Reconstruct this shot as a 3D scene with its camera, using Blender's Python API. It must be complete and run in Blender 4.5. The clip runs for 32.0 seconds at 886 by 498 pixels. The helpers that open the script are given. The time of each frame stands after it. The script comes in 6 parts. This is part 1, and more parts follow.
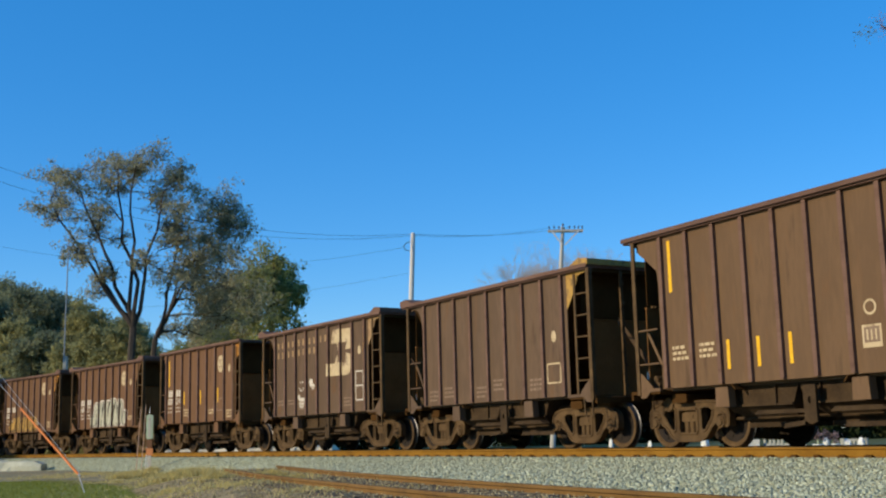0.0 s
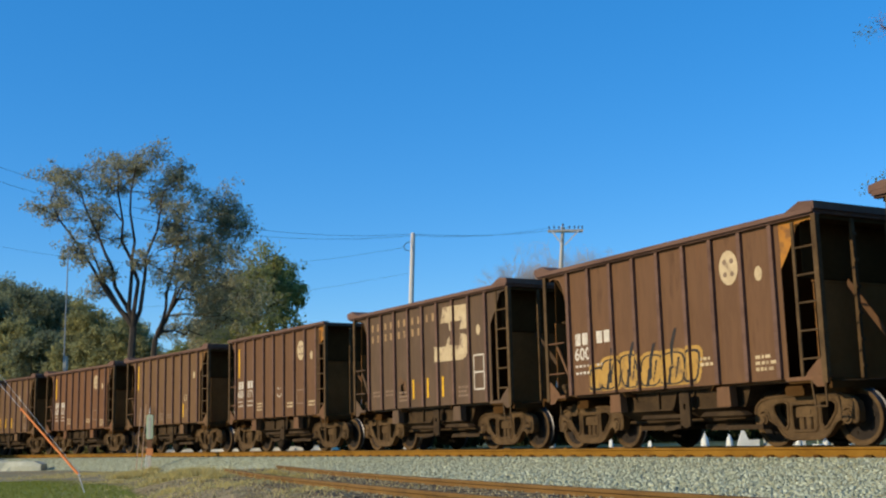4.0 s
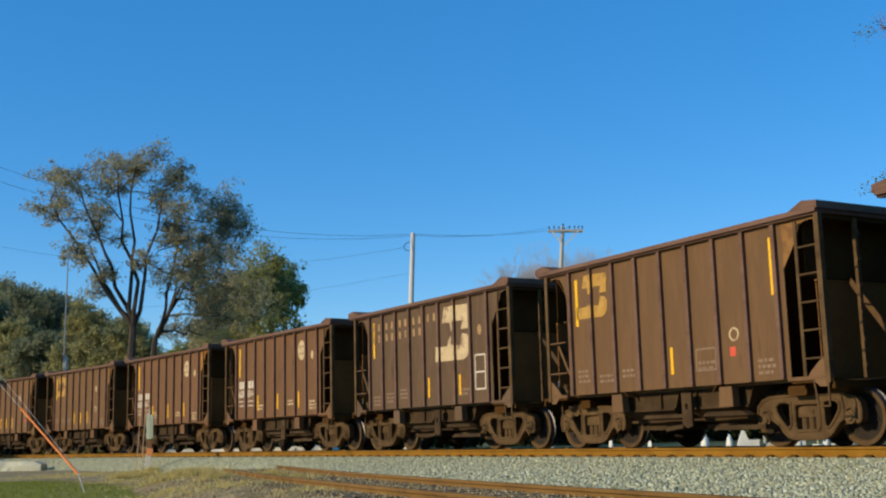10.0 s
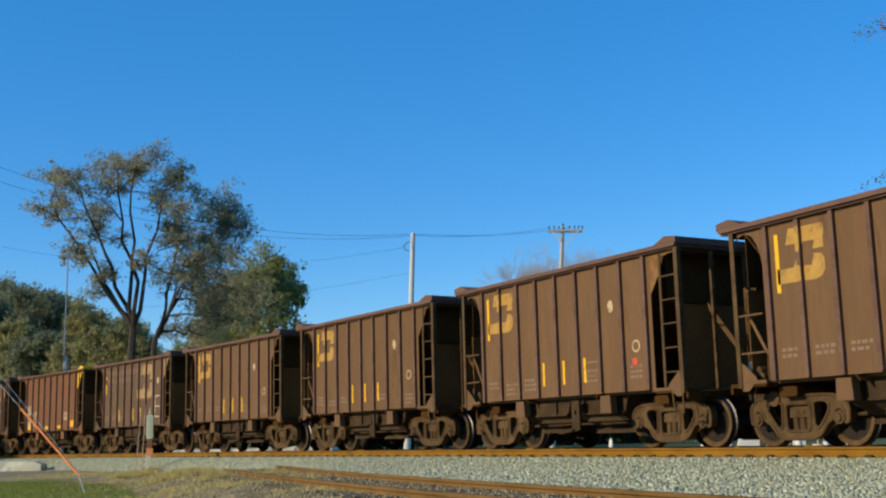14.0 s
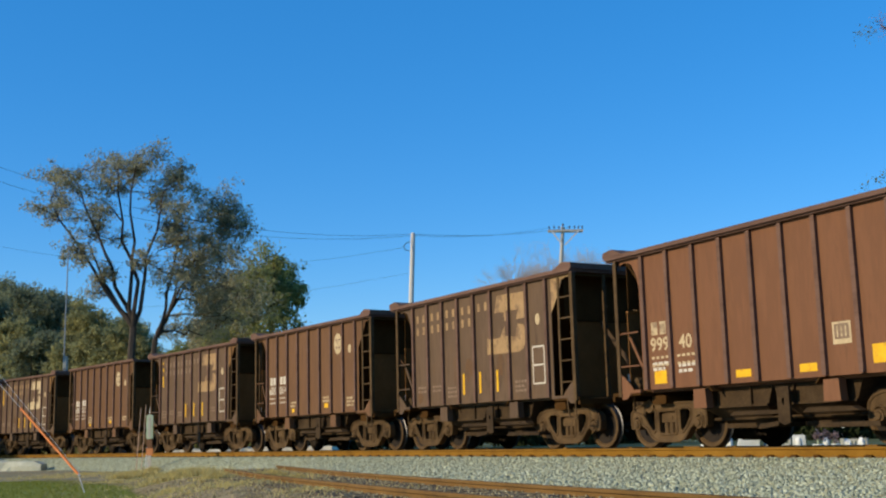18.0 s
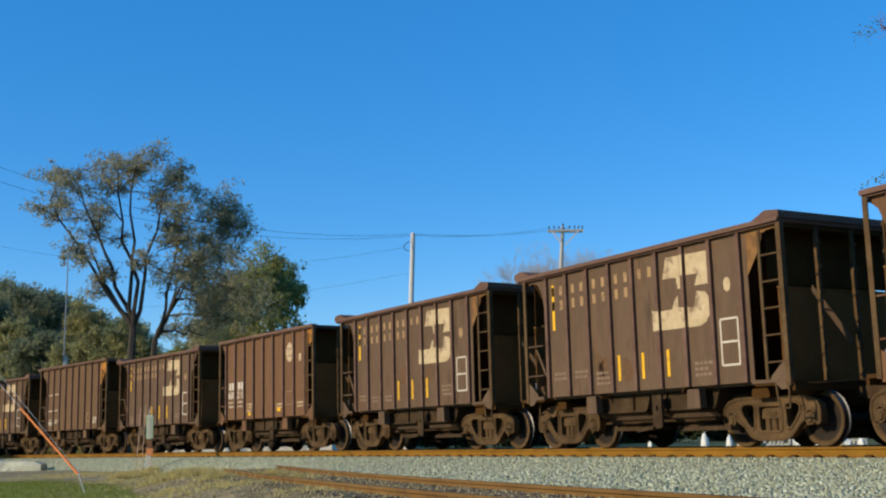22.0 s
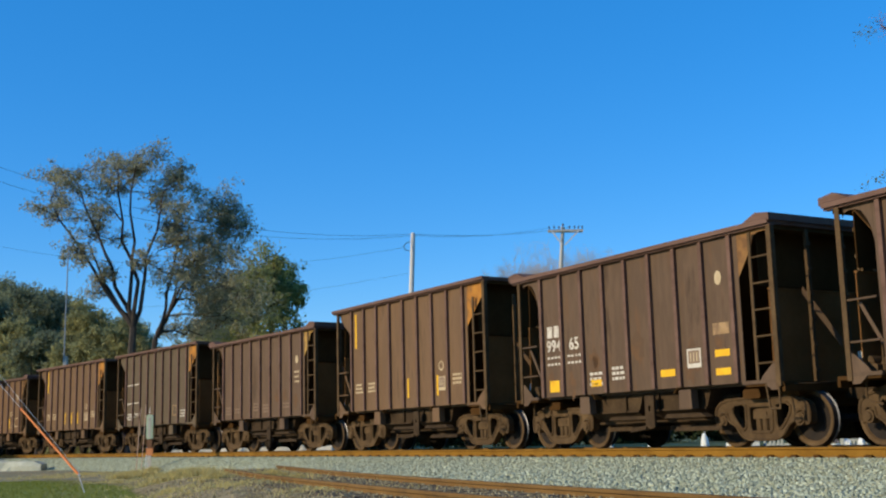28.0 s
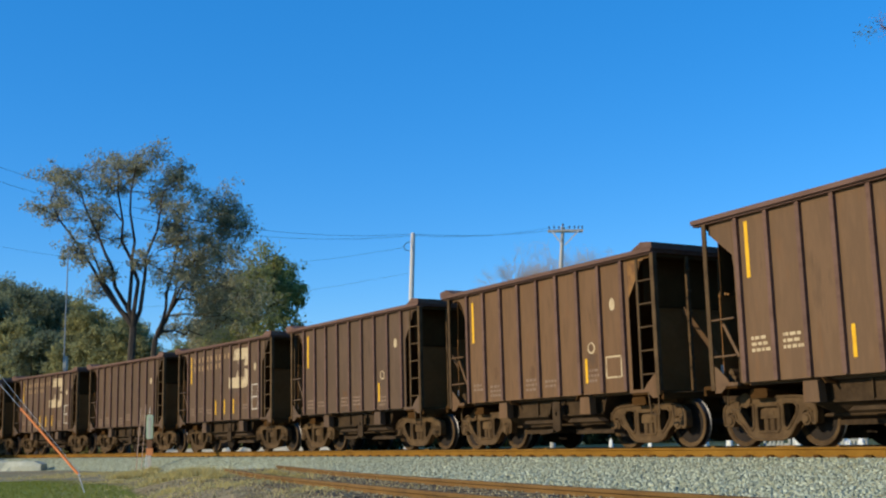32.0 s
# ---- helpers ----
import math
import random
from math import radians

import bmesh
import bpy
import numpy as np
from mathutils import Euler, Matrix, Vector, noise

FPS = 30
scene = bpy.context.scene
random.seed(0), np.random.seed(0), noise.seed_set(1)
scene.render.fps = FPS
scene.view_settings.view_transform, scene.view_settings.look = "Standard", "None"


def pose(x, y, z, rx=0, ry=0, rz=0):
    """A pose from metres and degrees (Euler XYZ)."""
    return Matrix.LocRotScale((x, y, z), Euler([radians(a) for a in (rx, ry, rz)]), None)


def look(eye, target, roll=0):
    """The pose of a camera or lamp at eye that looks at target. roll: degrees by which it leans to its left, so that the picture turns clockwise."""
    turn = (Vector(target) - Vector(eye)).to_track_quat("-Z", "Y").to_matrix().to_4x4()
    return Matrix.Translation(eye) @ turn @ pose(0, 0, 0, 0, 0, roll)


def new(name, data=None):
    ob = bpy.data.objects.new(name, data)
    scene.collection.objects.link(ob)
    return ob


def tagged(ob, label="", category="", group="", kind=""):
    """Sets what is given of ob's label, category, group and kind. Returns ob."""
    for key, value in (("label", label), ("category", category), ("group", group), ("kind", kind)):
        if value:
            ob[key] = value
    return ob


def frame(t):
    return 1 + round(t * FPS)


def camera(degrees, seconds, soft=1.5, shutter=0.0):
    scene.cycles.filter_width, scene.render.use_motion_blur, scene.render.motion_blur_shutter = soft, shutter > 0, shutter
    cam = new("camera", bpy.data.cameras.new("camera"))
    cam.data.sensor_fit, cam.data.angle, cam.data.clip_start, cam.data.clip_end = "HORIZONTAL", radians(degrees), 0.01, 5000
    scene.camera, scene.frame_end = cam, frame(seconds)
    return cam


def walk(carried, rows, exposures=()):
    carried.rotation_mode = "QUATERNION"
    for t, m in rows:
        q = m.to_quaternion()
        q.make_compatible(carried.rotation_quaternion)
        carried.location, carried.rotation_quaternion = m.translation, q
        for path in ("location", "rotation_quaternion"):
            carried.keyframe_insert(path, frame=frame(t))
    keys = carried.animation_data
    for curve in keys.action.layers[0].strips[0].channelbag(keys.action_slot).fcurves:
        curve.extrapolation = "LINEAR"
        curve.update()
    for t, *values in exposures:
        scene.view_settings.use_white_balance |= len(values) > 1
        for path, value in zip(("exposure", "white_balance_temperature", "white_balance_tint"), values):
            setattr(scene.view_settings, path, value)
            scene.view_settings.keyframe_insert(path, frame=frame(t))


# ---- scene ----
cam = camera(42.8, 32.0, soft=2.2)
EYE = Vector((0.0, 0.0, 0.7175))
PITCH, LEAN = radians(9.515), -1.446
VIEW = look(EYE, EYE + Vector((0, math.cos(PITCH), math.sin(PITCH))), LEAN)
# the picture's white balance drifts a little: warmer, then cooler
walk(cam, [(0.0, VIEW), (32.0, VIEW)], [(0.0, 0.0, 6450, 10), (3.0, 0.0, 6500, 10), (6.0, 0.0, 6750, 10), (9.0, 0.0, 6950, 10), (12.0, 0.0, 6800, 10), (14.0, 0.0, 6680, 10),
                                        (18.0, 0.0, 6520, 10), (21.0, 0.0, 6520, 10), (24.0, 0.0, 6350, 10), (28.0, 0.0, 6190, 10), (32.0, 0.0, 6160, 10)])

# ---- light ----
SUN_AZ, SUN_EL = radians(202), radians(21)     # bearing of the sun from +x, and its height
sun_way = Vector((math.cos(SUN_AZ) * math.cos(SUN_EL), math.sin(SUN_AZ) * math.cos(SUN_EL), math.sin(SUN_EL)))
world = bpy.data.worlds.new("sky")
scene.world = world
world.use_nodes = True
wn = world.node_tree.nodes
sky = wn.new("ShaderNodeTexSky")
sky.sky_type, sky.sun_disc = "NISHITA", False
sky.sun_elevation, sky.sun_rotation = SUN_EL, radians(90) - SUN_AZ
sky.air_density, sky.dust_density, sky.ozone_density, sky.altitude = 1.0, 0.1, 4.0, 300
deep = wn.new("ShaderNodeHueSaturation")
deep.inputs["Saturation"].default_value = 1.34
deep.inputs["Hue"].default_value = 0.5055
world.node_tree.links.new(sky.outputs[0], deep.inputs["Color"])
haze = wn.new("ShaderNodeMix")                   # thin even haze over the whole sky
haze.data_type = "RGBA"
haze.inputs[0].default_value, haze.inputs[7].default_value = 0.35, (0.40, 1.84, 4.30, 1)
world.node_tree.links.new(deep.outputs[0], haze.inputs[6])
world.node_tree.links.new(haze.outputs[2], wn["Background"].inputs[0])
wn["Background"].inputs[1].default_value = 0.187
sun = new("sun", bpy.data.lights.new("sun", "SUN"))
sun.data.energy, sun.data.angle, sun.data.color = 4.9, radians(0.53), (1.0, 0.84, 0.58)
sun.matrix_world = look(sun_way * 300, (0, 0, 0))


# ---- materials ----
def material(name, colours, scale=3.0, rough=0.7, metal=0.0, bump=0.2, fine=40.0, stretch=(1, 1, 1), vary=0.0, contrast=0.25, tint=None, shine=0.2):
    """A surface whose colours mix by a coarse and a fine noise; vary: shift from object to object; tint: a second stain colour."""
    m = bpy.data.materials.new(name)
    m.use_nodes = True
    n, link = m.node_tree.nodes, m.node_tree.links.new
    b = n["Principled BSDF"]
    b.inputs["Roughness"].default_value, b.inputs["Metallic"].default_value = rough, metal
    b.inputs["Specular IOR Level"].default_value = 0.5 if metal else shine
    tc, mp = n.new("ShaderNodeTexCoord"), n.new("ShaderNodeMapping")
    mp.inputs["Scale"].default_value = stretch
    link(tc.outputs["Object"], mp.inputs[0])
    where = mp.outputs[0]
    if vary:
        info, add = n.new("ShaderNodeObjectInfo"), n.new("ShaderNodeVectorMath")
        wide = n.new("ShaderNodeMath")
        wide.operation, wide.inputs[1].default_value = "MULTIPLY", 60.0
        link(info.outputs["Random"], wide.inputs[0])
        link(mp.outputs[0], add.inputs[0]), link(wide.outputs[0], add.inputs[1])
        where = add.outputs[0]
    big, small = n.new("ShaderNodeTexNoise"), n.new("ShaderNodeTexNoise")
    for tex, s, d in ((big, scale, 5), (small, fine, 6)):
        tex.inputs["Scale"].default_value, tex.inputs["Detail"].default_value, tex.inputs["Roughness"].default_value = s, d, 0.6
        link(where, tex.inputs["Vector"])
    mixed = n.new("ShaderNodeMath")
    mixed.operation = "MULTIPLY_ADD"
    mixed.inputs[1].default_value, mixed.inputs[2].default_value = 0.45, -0.22
    link(small.outputs[0], mixed.inputs[0])
    total = n.new("ShaderNodeMath")
    link(mixed.outputs[0], total.inputs[0]), link(big.outputs[0], total.inputs[1])
    ramp = n.new("ShaderNodeValToRGB")
    e = ramp.color_ramp.elements
    lo, hi = 0.5 - contrast, 0.5 + contrast
    while len(e) < len(colours):
        e.new(0.5)
    for i, c in enumerate(colours):
        e[i].position, e[i].color = lo + (hi - lo) * i / max(1, len(colours) - 1), (*c, 1)
    link(total.outputs[0], ramp.inputs[0])
    out = ramp.outputs[0]
    if tint:
        spot, gate, mix = n.new("ShaderNodeTexNoise"), n.new("ShaderNodeMapRange"), n.new("ShaderNodeMix")
        spot.inputs["Scale"].default_value, spot.inputs["Detail"].default_value = tint[1], 7
        link(where, spot.inputs["Vector"])
        gate.inputs["From Min"].default_value, gate.inputs["From Max"].default_value = tint[2], tint[2] + 0.14
        gate.inputs["To Max"].default_value = tint[3]
        link(spot.outputs[0], gate.inputs[0])
        mix.data_type = "RGBA"
        link(gate.outputs[0], mix.inputs[0]), link(out, mix.inputs[6])
        mix.inputs[7].default_value = (*tint[0], 1)
        out = mix.outputs[2]
    if vary:
        hsv, span = n.new("ShaderNodeHueSaturation"), n.new("ShaderNodeMapRange")
        link(info.outputs["Random"], span.inputs[0])
        span.inputs["To Min"].default_value, span.inputs["To Max"].default_value = 1 - vary, 1 + vary
        link(span.outputs[0], hsv.inputs["Value"]), link(out, hsv.inputs["Color"])
        out = hsv.outputs[0]
    link(out, b.inputs["Base Color"])
    if bump:
        bp = n.new("ShaderNodeBump")
        bp.inputs["Strength"].default_value, bp.inputs["Distance"].default_value = bump, 0.02
        link(total.outputs[0], bp.inputs["Height"]), link(bp.outputs[0], b.inputs["Normal"])
    return m


def paint(name, dark, light, rust, amount):
    """Weathered car paint: streaks that run down, rust blooms, dust."""
    return material(name, (dark, light, tuple(0.5 * (a + b) for a, b in zip(dark, light)), light), scale=1.0, fine=5, rough=0.66,
                    bump=0.15, stretch=(1.9, 1.9, 0.36), vary=0.08, contrast=0.22, tint=(rust, 2.6, 0.67 - amount, 0.5), shine=0.12)


PAINT = {
    "red": paint("red brown car paint", (0.096, 0.050, 0.025), (0.141, 0.073, 0.036), (0.143, 0.064, 0.026), 0.06),
    "oxide": paint("oxide brown car paint", (0.102, 0.049, 0.023), (0.151, 0.071, 0.033), (0.148, 0.064, 0.024), 0.06),
    "fresh": paint("fresh oxide red paint", (0.124, 0.057, 0.029), (0.175, 0.080, 0.040), (0.148, 0.062, 0.026), 0.03),
    "brown": paint("faded brown car paint", (0.094, 0.053, 0.025), (0.141, 0.079, 0.038), (0.133, 0.064, 0.026), 0.06),
    "dark": paint("dark brown car paint", (0.068, 0.043, 0.026), (0.112, 0.071, 0.043), (0.122, 0.062, 0.026), 0.08),
    "grey": paint("greyed brown car paint", (0.078, 0.056, 0.034), (0.114, 0.082, 0.049), (0.124, 0.073, 0.036), 0.05),
    "rusty": paint("rust stained car paint", (0.092, 0.055, 0.029), (0.137, 0.081, 0.042), (0.153, 0.075, 0.029), 0.06),
}
GRIME = material("underframe grime", ((0.024, 0.014, 0.006), (0.042, 0.025, 0.011), (0.066, 0.041, 0.019)), scale=2.5, fine=20, rough=0.9, bump=0.4, vary=0.12)
CROWN = material("ore dusted top plate", ((0.086, 0.047, 0.033), (0.124, 0.070, 0.050), (0.150, 0.088, 0.064)), scale=1.5, fine=9, rough=0.85, bump=0.3, stretch=(0.6, 2, 2), vary=0.1)
TRUCK = material("dusty cast steel", ((0.048, 0.028, 0.012), (0.080, 0.048, 0.021), (0.118, 0.072, 0.032)), scale=3, fine=18, rough=0.9, bump=0.4, vary=0.12)
# dark base colour stands in for shade at car ends and underneath
SHADEPLATE = material("dusty hopper plate", ((0.046, 0.023, 0.008), (0.074, 0.038, 0.014)), scale=1.2, fine=12, rough=0.95, bump=0.25, shine=0.0)
# grease, plus the shade of body and side frame put into the colour
WHEEL = material("greasy wheel steel", ((0.010, 0.007, 0.005), (0.026, 0.017, 0.010)), scale=6, fine=30, rough=0.75, bump=0.2)
TREAD = material("polished tread steel", ((0.09, 0.085, 0.08), (0.15, 0.14, 0.135)), scale=8, rough=0.5, metal=1.0, bump=0.05)
OLDYELLOW = material("faded yellow emblem paint", ((0.30, 0.165, 0.035), (0.42, 0.25, 0.06)), scale=4, rough=0.65, bump=0.1, tint=((0.14, 0.085, 0.04), 5.0, 0.54, 0.8))
YELLOW = material("worn yellow paint", ((0.60, 0.32, 0.010), (0.76, 0.43, 0.014)), scale=5, rough=0.6, bump=0.1, tint=((0.20, 0.10, 0.03), 6.0, 0.58, 0.6))
ORANGE_RUST = material("orange rust", ((0.28, 0.11, 0.02), (0.40, 0.18, 0.03)), scale=4, rough=0.85, tint=((0.14, 0.07, 0.03), 5.0, 0.52, 0.8))
WHITE = material("worn white paint", ((0.40, 0.36, 0.29), (0.60, 0.55, 0.46)), scale=6, rough=0.6, bump=0.1, tint=((0.22, 0.15, 0.10), 7.0, 0.56, 0.75))
CREAM = material("faded cream paint", ((0.36, 0.27, 0.15), (0.52, 0.41, 0.25)), scale=4, rough=0.65, bump=0.1, tint=((0.15, 0.095, 0.06), 5.0, 0.55, 0.8))
TAN = material("faded tan paint", ((0.25, 0.155, 0.07), (0.36, 0.23, 0.11)), scale=4, rough=0.65, bump=0.1, tint=((0.14, 0.085, 0.05), 5.0, 0.52, 0.8))
CHALK = material("faded grey white spray paint", ((0.30, 0.29, 0.21), (0.44, 0.42, 0.32)), scale=3, rough=0.7, bump=0.1, tint=((0.20, 0.155, 0.10), 4.0, 0.54, 0.7))
GHOST = material("ghost of old paint", ((0.16, 0.105, 0.068), (0.21, 0.145, 0.098)), scale=5, rough=0.7, bump=0.1)
BLACK = material("black paint", ((0.014, 0.013, 0.012), (0.03, 0.028, 0.026)), scale=6, rough=0.6, bump=0.1)
PATCH = material("orange primer patch", ((0.098, 0.052, 0.024), (0.125, 0.066, 0.030)), scale=6, rough=0.8, tint=((0.09, 0.054, 0.03), 5.0, 0.46, 0.9))
REDDOT = material("red label", ((0.45, 0.06, 0.03), (0.55, 0.09, 0.05)), scale=6, rough=0.6)
RAIL = material("rusty rail side", ((0.125, 0.058, 0.006), (0.195, 0.095, 0.009), (0.235, 0.118, 0.014)), scale=1.5, fine=25, rough=0.9, bump=0.3)
DULLRAIL = material("dull brown rail rust", ((0.088, 0.050, 0.018), (0.145, 0.080, 0.024), (0.185, 0.104, 0.034)), scale=1.5, fine=22, rough=0.95, bump=0.4)
# rust dirt, with the shade under the train put into the colour
SHADEDBED = material("rust stained ballast", ((0.045, 0.036, 0.024), (0.085, 0.068, 0.044), (0.12, 0.095, 0.06)), scale=6, fine=35, rough=0.95, bump=0.5)
RUSTTAN = material("rust tan paint", ((0.16, 0.082, 0.028), (0.25, 0.125, 0.04)), scale=4, rough=0.8, tint=((0.12, 0.06, 0.025), 5.0, 0.5, 0.8))
RAILTOP = material("worn rail head", ((0.12, 0.075, 0.035), (0.19, 0.12, 0.06)), scale=3, rough=0.9, bump=0.1, shine=0.0)
TIE = material("weathered tie wood", ((0.045, 0.034, 0.026), (0.12, 0.09, 0.062)), scale=3, fine=30, stretch=(1, 8, 8), rough=0.95, bump=0.6, vary=0.25)
STONE = material("ballast stone", ((0.19, 0.21, 0.145), (0.32, 0.345, 0.248), (0.44, 0.465, 0.34)), scale=9, fine=40, rough=0.95, bump=0.4, contrast=0.3,
                 tint=((0.25, 0.23, 0.16), 0.35, 0.50, 0.6))
# colour made redder to stand for warm light bounced onto the car ends
ENDPLATE = material("rust dusted end plate", ((0.135, 0.064, 0.022), (0.200, 0.096, 0.034)), scale=1.5, fine=10, rough=0.95, bump=0.25, vary=0.1, shine=0.0)
CONCRETE = material("pale concrete", ((0.42, 0.42, 0.30), (0.60, 0.59, 0.45)), scale=3, fine=14, rough=0.95, bump=0.3)
POLE = material("grey pole wood", ((0.33, 0.32, 0.28), (0.48, 0.46, 0.40)), scale=2, fine=25, stretch=(6, 6, 0.4), rough=0.95, bump=0.4)
GALV = material("galvanised steel", ((0.36, 0.38, 0.39), (0.52, 0.53, 0.54)), scale=8, rough=0.5, metal=0.7, bump=0.1)
WIRE = material("dark cable", ((0.02, 0.022, 0.025), (0.045, 0.045, 0.05)), scale=5, rough=0.7, bump=0)
ORANGE = material("orange plastic guard", ((0.62, 0.15, 0.025), (0.75, 0.23, 0.05)), scale=4, rough=0.5, bump=0.1)
GREEN = material("green marker plastic", ((0.36, 0.44, 0.28), (0.48, 0.55, 0.38)), scale=5, rough=0.6, bump=0.1)
BARK = material("bark", ((0.036, 0.029, 0.023), (0.080, 0.064, 0.050)), scale=3, fine=20, stretch=(3, 3, 0.6), rough=0.95, bump=0.6)
TWIG = material("thin grey twigs", ((0.34, 0.31, 0.30), (0.46, 0.42, 0.40)), scale=3, rough=0.95, bump=0)
WHITEWALL = material("white weathered plastic", ((0.24, 0.25, 0.22), (0.34, 0.35, 0.31)), scale=3, rough=0.7, bump=0.1)


def island(name, colours, rough=0.8, through_light=0.0):
    """Many small pieces in one mesh: each takes its own shade."""
    m = bpy.data.materials.new(name)
    m.use_nodes = True
    n, link = m.node_tree.nodes, m.node_tree.links.new
    b = n["Principled BSDF"]
    b.inputs["Roughness"].default_value = rough
    b.inputs["Specular IOR Level"].default_value = 0.15
    g, ramp = n.new("ShaderNodeNewGeometry"), n.new("ShaderNodeValToRGB")
    e = ramp.color_ramp.elements
    while len(e) < len(colours):
        e.new(0.5)
    for i, c in enumerate(colours):
        e[i].position, e[i].color = i / max(1, len(colours) - 1), (*c, 1)
    link(g.outputs["Random Per Island"], ramp.inputs[0])
    link(ramp.outputs[0], b.inputs["Base Color"])
    if through_light:
        t, mix = n.new("ShaderNodeBsdfTranslucent"), n.new("ShaderNodeMixShader")
        mix.inputs[0].default_value = through_light
        link(ramp.outputs[0], t.inputs[0])
        link(b.outputs[0], mix.inputs[1]), link(t.outputs[0], mix.inputs[2])
        link(mix.outputs[0], n["Material Output"].inputs[0])
    return m


LEAF_OLIVE = island("olive autumn leaves", ((0.26, 0.265, 0.155), (0.33, 0.32, 0.19), (0.39, 0.355, 0.21), (0.30, 0.29, 0.19)), through_light=0.6)
LEAF_GREEN = island("green leaves", ((0.11, 0.165, 0.055), (0.16, 0.215, 0.07), (0.21, 0.24, 0.085)), through_light=0.55)
LEAF_YELLOW = island("yellow green leaves", ((0.25, 0.285, 0.10), (0.35, 0.34, 0.125), (0.20, 0.245, 0.10)), through_light=0.55)
LEAF_HILL = island("olive brown hillside leaves", ((0.25, 0.25, 0.11), (0.33, 0.31, 0.135), (0.26, 0.275, 0.125)), through_light=0.65)
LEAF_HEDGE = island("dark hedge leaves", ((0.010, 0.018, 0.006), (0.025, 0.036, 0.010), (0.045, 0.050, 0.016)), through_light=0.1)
LEAF_DARK = island("dark hillside leaves", ((0.16, 0.195, 0.115), (0.215, 0.24, 0.135), (0.255, 0.255, 0.145)), through_light=0.65)
GRASS = island("lawn grass", ((0.13, 0.160, 0.025), (0.20, 0.225, 0.036), (0.26, 0.275, 0.055)), through_light=0.3)
STRAW = island("dry straw grass", ((0.54, 0.45, 0.17), (0.66, 0.56, 0.24), (0.44, 0.38, 0.14)), through_light=0.5)
STONES = island("loose ballast", ((0.20, 0.212, 0.134), (0.31, 0.33, 0.218), (0.41, 0.435, 0.296), (0.52, 0.545, 0.382), (0.27, 0.25, 0.135)), rough=0.95)
GRAVEL = island("dirty gravel", ((0.155, 0.122, 0.064), (0.25, 0.208, 0.115), (0.36, 0.312, 0.185), (0.20, 0.152, 0.072)), rough=0.95)


